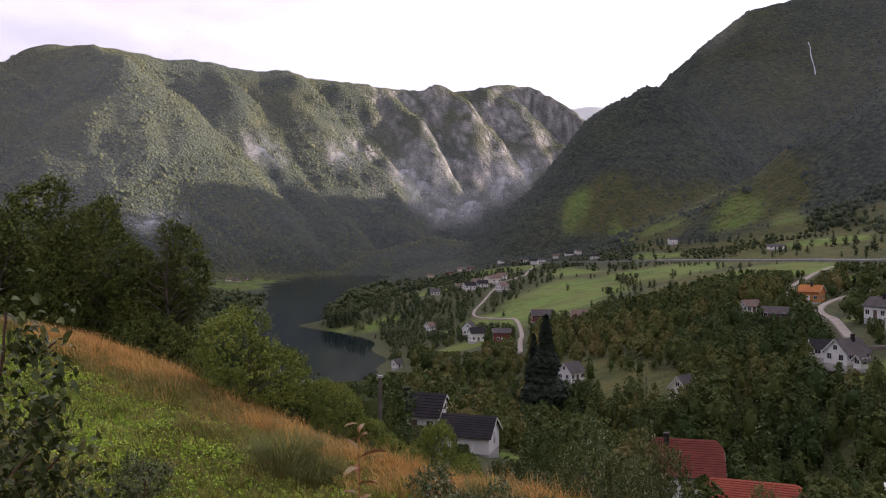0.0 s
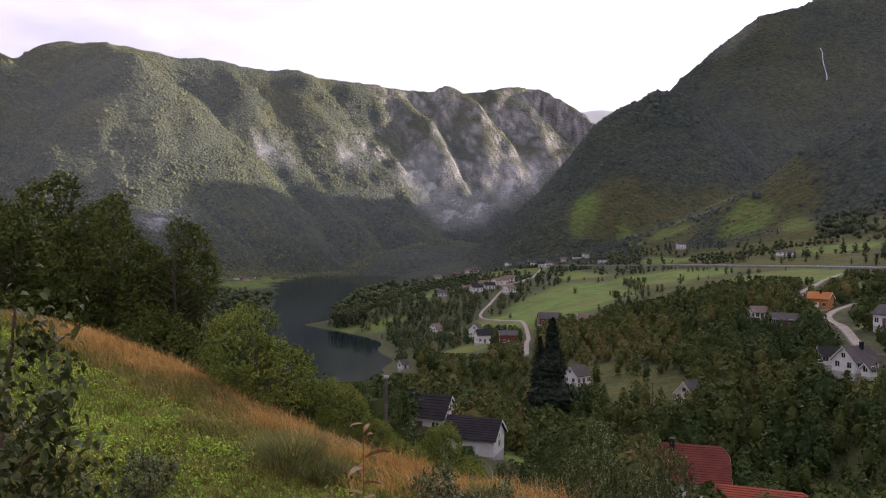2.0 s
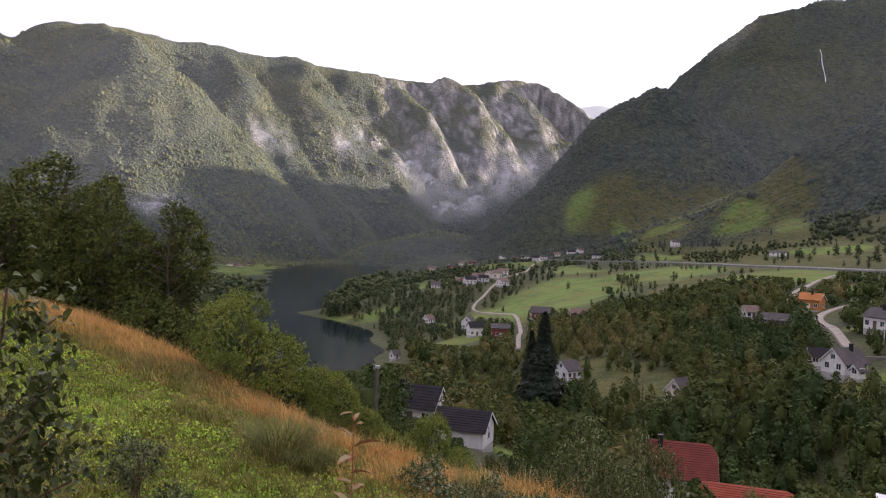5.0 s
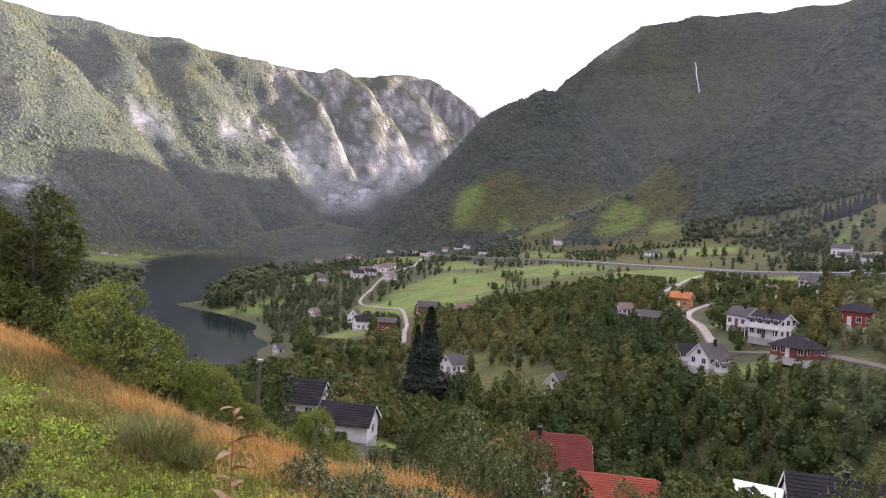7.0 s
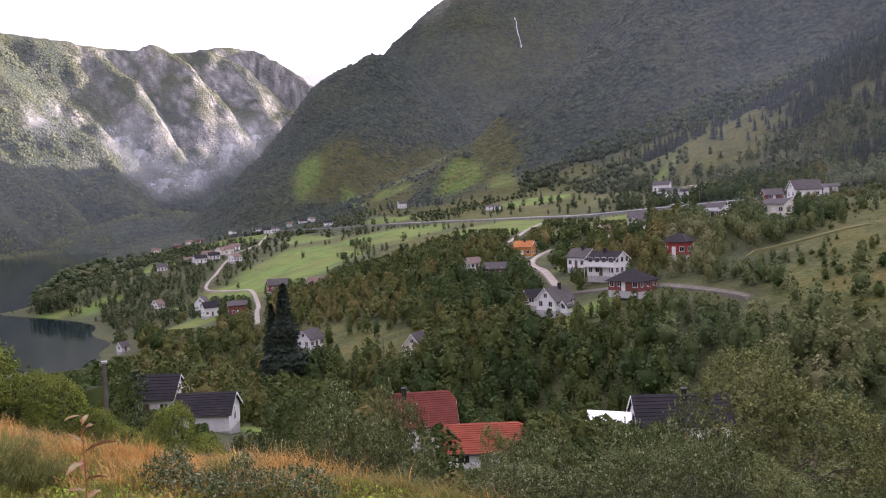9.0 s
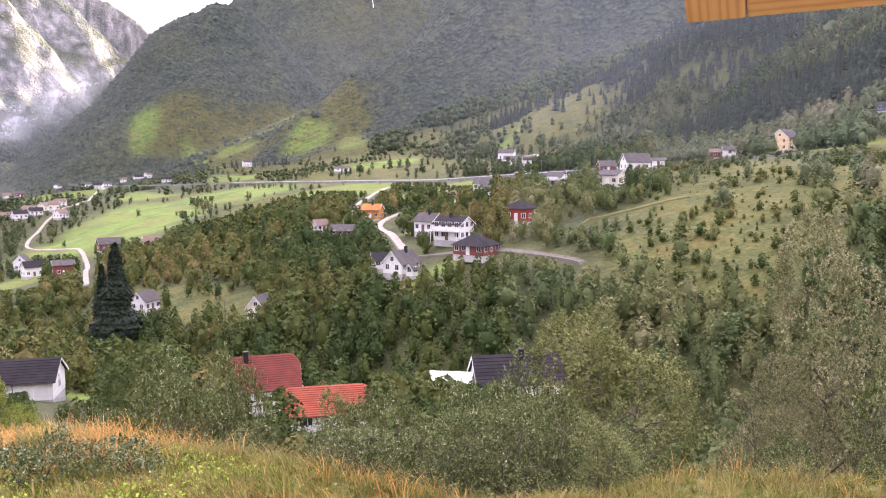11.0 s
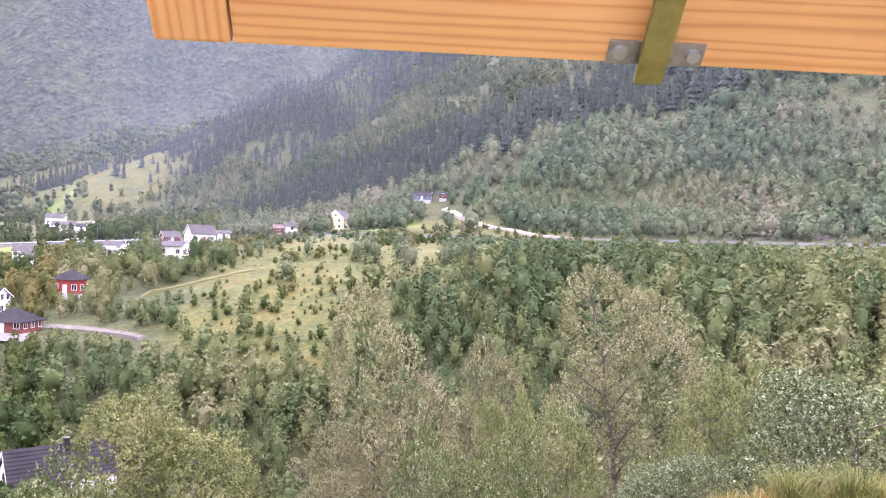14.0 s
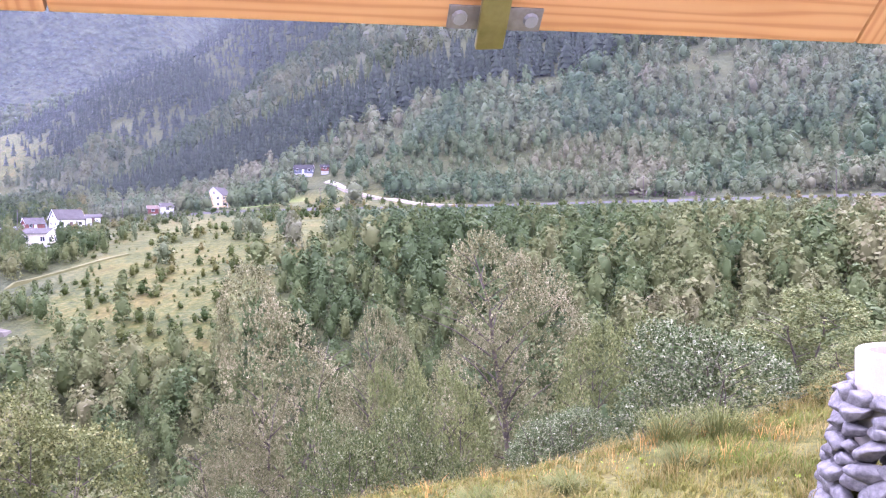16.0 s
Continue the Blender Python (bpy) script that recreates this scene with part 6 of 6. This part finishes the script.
PINE = pine_material()
BRASS = plain("worn_brass", (0.20, 0.17, 0.05), (0.34, 0.30, 0.11), 20.0, 0.45, 0.7)
LATCH = plain("grey_steel", (0.22, 0.20, 0.18), (0.36, 0.34, 0.31), 30.0, 0.4, 0.7)
CLEAR, n, l, s = material("clear_pane")
s.inputs["Transmission Weight"].default_value, s.inputs["Roughness"].default_value, s.inputs["IOR"].default_value = 1.0, 0.02, 1.45
RAIL_YAW = math.degrees(math.atan2(-0.81, 0.50))      # the rail's direction, left end to right end
# sash: local x along the bottom rail, y up the sash towards its hinge, z out of its face
sash = holder("open_window_sash", Matrix.Translation((0.98, 0.82, EYE + 0.20)) @ Matrix(((0.525, -0.602, -0.602, 0), (-0.851, -0.371, -0.371, 0), (0.0, 0.707, -0.707, 0), (0, 0, 0, 1))), "oiled pine roof window sash, swung open overhead", "window")
WIDE, LONG = 1.02, 2.2


def plank(name, rows, mat, parent, label="", bevel=0.004):
    bm = boxes(*rows)
    bmesh.ops.bevel(bm, geom=list(bm.edges), offset=bevel, segments=2, profile=0.7, affect="EDGES")
    return part(name, bm, mat, parent, label)


plank("bottom_rail", [(0.078, WIDE - 0.078, 0, 0.088, -0.05, 0.0)], PINE, sash)
for x0 in (0.076, WIDE):
    st = plank("stile", [(0, LONG, 0, 0.076, -0.05, 0.001)], PINE, sash)
    st.matrix_basis = pose(x0, 0, 0, 0, 0, 90)
plank("top_rail", [(0.078, WIDE - 0.078, LONG - 0.06, LONG, -0.05, 0.0)], PINE, sash)
plank("cladding", [(-0.01, WIDE + 0.01, -0.012, 0.10, -0.066, -0.052)], BLACK, sash, "dark metal cladding strip", 0.002)
plank("gasket", [(0.078, WIDE - 0.078, 0.0885, 0.096, -0.05, -0.02)], BLACK, sash, "dark rubber gasket", 0.001)
plank("pane", [(0.07, WIDE - 0.07, 0.07, LONG - 0.05, -0.040, -0.028)], CLEAR, sash, "", 0.001)
lt = plank("latch_plate", [(0.455, 0.555, 0.001, 0.027, 0.0, 0.003)], LATCH, sash, "grey steel latch plate", 0.001)
for x0 in (0.467, 0.543):
    bm = bmesh.new()
    tube(bm, [(x0, 0.014, 0.002), (x0, 0.014, 0.007)], [0.009, 0.007], 10)
    part("screw", bm, STEEL, lt)
hd = plank("handle", [(-0.015, 0.015, -0.013, 0.115, 0.006, 0.014)], BRASS, sash, "worn brass handle strap", 0.003)
hd.matrix_basis = pose(0.500, 0.0, 0.004, 6, 0, 3)

# the gable wall of the house, behind and beneath the window
home = holder("cottage_wall", pose(-0.25, -0.165, 0, 0, 0, RAIL_YAW), "plain pale timber wall of the house around the window", "wall")
gz = EYE - 4.6
part("wall", boxes((-3.0, 4.5, -0.25, 0.0, gz - 1.5, EYE - 0.9)), WHITE, home)
part("wall", boxes((-3.0, -1.3, -0.25, 0.0, EYE - 0.9, EYE + 2.2), (2.0, 4.5, -0.25, 0.0, EYE - 0.9, EYE + 2.2)), WHITE, home)
part("lintel", boxes((-1.3, 2.0, -0.25, 0.0, EYE + 1.6, EYE + 2.2)), WHITE, home)

# ---- the old well ----
def stone_mesh(seed):
    """A broken fieldstone: a ball cut by flat planes."""
    r = np.random.default_rng(seed)
    v, f = ico(2)
    for k in range(9):
        d = unit(r.normal(size=(1, 3)))[0]
        over = np.clip(v @ d - r.uniform(0.45, 0.75), 0, None)
        v = v - over[:, None] * d
    return mesh_of("stone", v * [[1.25, 0.95, 0.75]] * (1 + 0.02 * r.normal(size=(len(v), 1))), f, [])


STONE = plain("grey_fieldstone", (0.064, 0.061, 0.060), (0.235, 0.225, 0.215), 2.0, 0.85, 0, 0.6, 0.02, 20.0)
WX, WY = 9.25, -1.78
wz = ground_z(WX, WY)
well = holder("stone_well", pose(WX, WY, wz), "round concrete well ring set in a heap of grey fieldstones", "well")
bm = bmesh.new()
for r0, r1, z0, z1 in ((0.50, 0.62, 0.60, 1.56),):
    k = 40
    vs = [[bm.verts.new((rr * math.cos(i * 6.28319 / k), rr * math.sin(i * 6.28319 / k), zz)) for i in range(k)] for rr, zz in ((r0, z0), (r1, z0), (r1, z1 - 0.02), (r1 - 0.02, z1), (r0 + 0.02, z1), (r0, z1 - 0.02))]
    for a, b in zip(vs, vs[1:] + vs[:1]):
        for i in range(k):
            bm.faces.new((a[i], a[(i + 1) % k], b[(i + 1) % k], b[i]))
bmesh.ops.recalc_face_normals(bm, faces=bm.faces)
part("ring", bm, plain("pale_concrete", (0.30, 0.275, 0.225), (0.42, 0.385, 0.32), 2.0, 0.85, 0, 0.4, 0.01), well, "pale cast concrete ring")
stones = [stone_mesh(500 + i) for i in range(7)]
for me in stones:
    me.materials.append(STONE)
r = np.random.default_rng(9)
for tier in range(9):
    rad = 0.93 - 0.028 * tier
    cnt = int(6.28 * rad / 0.27)
    for k in range(cnt):
        a = k * 6.283 / cnt + r.uniform(-0.06, 0.06) + tier * 0.4
        st = new("stone", stones[int(r.integers(0, 7))])
        st.parent = well
        sc = r.uniform(0.11, 0.17)
        st.matrix_basis = pose(rad * math.cos(a), rad * math.sin(a), -0.12 + tier * 0.155 + r.uniform(-0.03, 0.03), r.uniform(-25, 25), r.uniform(-25, 25), math.degrees(a) + 90 + r.uniform(-30, 30)) @ Matrix.Diagonal((sc * 1.15, sc, sc, 1))
for k in range(30):
    a, rad = r.uniform(0, 6.283), 0.46 * math.sqrt(r.uniform())
    st = new("stone", stones[int(r.integers(0, 7))])
    st.parent = well
    sc = r.uniform(0.08, 0.14)
    st.matrix_basis = pose(rad * math.cos(a), rad * math.sin(a), 1.29 + r.uniform(-0.05, 0.06), r.uniform(-40, 40), r.uniform(-40, 40), r.uniform(0, 360)) @ Matrix.Diagonal((sc, sc, sc, 1))

# ---- waterfall and drifting mist ----
FALL, n, l, s = material("white_water")
s.inputs["Base Color"].default_value, s.inputs["Roughness"].default_value = (0.8, 0.82, 0.84, 1), 0.5
bumped(n, l, s, noise_node(n, l, 0.5), 0.6, 0.5)
bm = bmesh.new()
row = []
for k in range(15):
    t = k / 14
    az, d = 25.30 + 0.40 * t + 0.05 * math.sin(9 * t), 2012 - 108 * t
    x, y = at(az, d)
    w = 0.35 + 0.45 * abs(math.sin(7 * t + 1))
    row.append([bm.verts.new((x + o, y - 0.35 * o, ground_z(x, y) + dz)) for o, dz in ((-w, 1.5), (0, 3.5), (w, 1.5))])
for a, b in zip(row, row[1:]):
    for k in range(2):
        bm.faces.new((a[k], a[k + 1], b[k + 1], b[k]))
tagged(part("waterfall", bm, FALL), "thin white waterfall down the shaded mountain", "waterfall")


def mist_material(name, thick, torn, tone=(0.9, 0.9, 0.92)):
    m, n, l, s = material(name)
    co = n.new("ShaderNodeTexCoord")
    ln = n.new("ShaderNodeVectorMath")
    ln.operation = "LENGTH"
    l.new(co.outputs["Object"], ln.inputs[0])
    soft = ramp(n, l, ln.outputs["Value"], [(0.15, (1, 1, 1)), (1.0, (0, 0, 0))])
    puff = ramp(n, l, noise_node(n, l, 2.2, 6.0, 0.62), [(0.38, (1 - torn,) * 3), (0.72, (1, 1, 1))])
    a = mixed(n, l, 1.0, soft, puff, "MULTIPLY")
    a = mixed(n, l, 1.0, a, (thick, thick, thick), "MULTIPLY")
    white = n.new("ShaderNodeBsdfTranslucent")
    white.inputs["Color"].default_value = (*tone, 1)
    dif = n.new("ShaderNodeBsdfDiffuse")
    dif.inputs["Color"].default_value = (*tone, 1)
    both = n.new("ShaderNodeMixShader")
    l.new(white.outputs[0], both.inputs[1])
    l.new(dif.outputs[0], both.inputs[2])
    clear = n.new("ShaderNodeBsdfTransparent")
    mx = n.new("ShaderNodeMixShader")
    l.new(a, mx.inputs["Fac"])
    l.new(clear.outputs[0], mx.inputs[1])
    l.new(both.outputs[0], mx.inputs[2])
    l.new(mx.outputs[0], n["Material Output"].inputs["Surface"])
    return m


MIST = mist_material("drifting_mist", 0.75, 1.0)


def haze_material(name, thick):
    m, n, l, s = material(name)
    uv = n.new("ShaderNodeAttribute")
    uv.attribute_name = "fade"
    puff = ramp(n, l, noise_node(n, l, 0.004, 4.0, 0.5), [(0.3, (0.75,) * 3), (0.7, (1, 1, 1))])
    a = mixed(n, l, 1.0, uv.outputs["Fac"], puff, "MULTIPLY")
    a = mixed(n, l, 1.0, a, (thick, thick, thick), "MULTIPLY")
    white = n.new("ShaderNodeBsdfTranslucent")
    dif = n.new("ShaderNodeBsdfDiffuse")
    # fixed blue tint imitates the air's veil over distant slopes
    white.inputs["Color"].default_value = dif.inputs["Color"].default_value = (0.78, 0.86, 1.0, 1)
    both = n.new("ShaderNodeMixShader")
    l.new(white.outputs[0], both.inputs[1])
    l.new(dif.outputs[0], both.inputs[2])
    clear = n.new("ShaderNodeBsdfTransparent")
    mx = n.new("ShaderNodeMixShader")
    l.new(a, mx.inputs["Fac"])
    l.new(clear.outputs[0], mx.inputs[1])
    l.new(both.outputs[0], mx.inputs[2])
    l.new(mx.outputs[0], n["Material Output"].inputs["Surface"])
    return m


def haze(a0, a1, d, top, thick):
    """A tinted sheet standing in for the valley's thin morning haze: long and curved, it thins out at its ends, its
    foot and its top.
    """
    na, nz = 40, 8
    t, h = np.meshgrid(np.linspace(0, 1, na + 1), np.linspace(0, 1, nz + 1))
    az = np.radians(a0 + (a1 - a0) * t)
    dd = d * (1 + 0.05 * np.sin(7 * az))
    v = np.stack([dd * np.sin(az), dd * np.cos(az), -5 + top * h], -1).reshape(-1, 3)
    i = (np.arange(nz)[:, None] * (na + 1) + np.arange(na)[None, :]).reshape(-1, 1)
    me = mesh_of("haze_sheet", v, i + [[0, 1, na + 2, na + 1]], [haze_material("thin_haze", thick)], True)
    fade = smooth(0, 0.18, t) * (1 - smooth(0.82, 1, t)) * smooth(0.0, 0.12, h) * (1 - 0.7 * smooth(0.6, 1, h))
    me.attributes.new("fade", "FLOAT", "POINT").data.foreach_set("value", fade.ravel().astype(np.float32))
    ob = new("haze_sheet", me)
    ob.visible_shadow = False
    tagged(ob, "bluish see-through sheet standing in for haze before the mountain side", "haze", "haze in the valley", kind="stuff")


def mist(az, el, d, w, h, tilt, label, mat=None):
    """A soft bank of mist: a bowed sheet with torn edges."""
    x, y = at(az, d)
    z = EYE + d * math.tan(radians(el))
    k = 14
    v, f = [], []
    for i in range(k + 1):
        for j in range(k + 1):
            p, q = i / k * 2 - 1, j / k * 2 - 1
            v.append((p, 0.25 * (p * p + q * q) + 0.08 * math.sin(4 * p + 3 * q), q))
    for i in range(k):
        for j in range(k):
            f.append((i * (k + 1) + j, (i + 1) * (k + 1) + j, (i + 1) * (k + 1) + j + 1, i * (k + 1) + j + 1))
    ob = new("mist_bank", mesh_of("mist_bank", v, f, [mat or MIST], True))
    ob.matrix_basis = pose(x, y, z, 0, tilt, -az) @ Matrix.Diagonal((w / 2, 40, h / 2, 1))
    ob.visible_shadow = False
    tagged(ob, label, "mist", "mist on the mountain", kind="stuff")


# a broken rock cutting above the road
ROCK = plain("pink_gneiss", (0.09, 0.072, 0.066), (0.21, 0.165, 0.15), 0.7, 0.9, 0, 0.6, 0.1, 6.0)
r = np.random.default_rng(61)
for k in range(16):
    f = k / 15
    az_, d_ = 82.6 + 6.2 * f, 262 - 14 * f + r.uniform(-4, 4)
    x, y = at(az_, d_)
    rock = new("rock_outcrop", stone_mesh(620 + k % 5))
    rock.data.materials.append(ROCK)
    rock.matrix_basis = pose(x, y, ground_z(x, y) + r.uniform(-1.2, 0.4), r.uniform(-20, 20), r.uniform(-20, 20), r.uniform(0, 360)) @ Matrix.Diagonal((r.uniform(2, 3.6), r.uniform(2, 3), r.uniform(1.4, 3.2) * (1.3 if 5 < k < 9 else 0.8), 1))
    tagged(rock, "broken pinkish rock face of the road cutting", "rock", "rocks of the cutting")

for row in ((-1.3, 5.0, 1950, 150, 190, 20), (-3.0, 5.9, 2000, 120, 110, -25), (4.6, 5.4, 2150, 170, 190, 0), (6.2, 6.0, 2250, 130, 130, -15), (-7.2, 7.0, 1980, 130, 110, 30), (-13.0, 7.2, 1850, 150, 90, 35), (9.8, 8.0, 3000, 150, 120, 0),
            (0.3, 3.0, 1980, 200, 130, 10), (-20.5, 2.0, 1500, 130, 60, 0), (2.2, 3.6, 2050, 170, 120, -10)):
    mist(*row, "white mist drifting along the wooded mountain side")
# sheets added one behind another, so farther slopes look paler and bluer
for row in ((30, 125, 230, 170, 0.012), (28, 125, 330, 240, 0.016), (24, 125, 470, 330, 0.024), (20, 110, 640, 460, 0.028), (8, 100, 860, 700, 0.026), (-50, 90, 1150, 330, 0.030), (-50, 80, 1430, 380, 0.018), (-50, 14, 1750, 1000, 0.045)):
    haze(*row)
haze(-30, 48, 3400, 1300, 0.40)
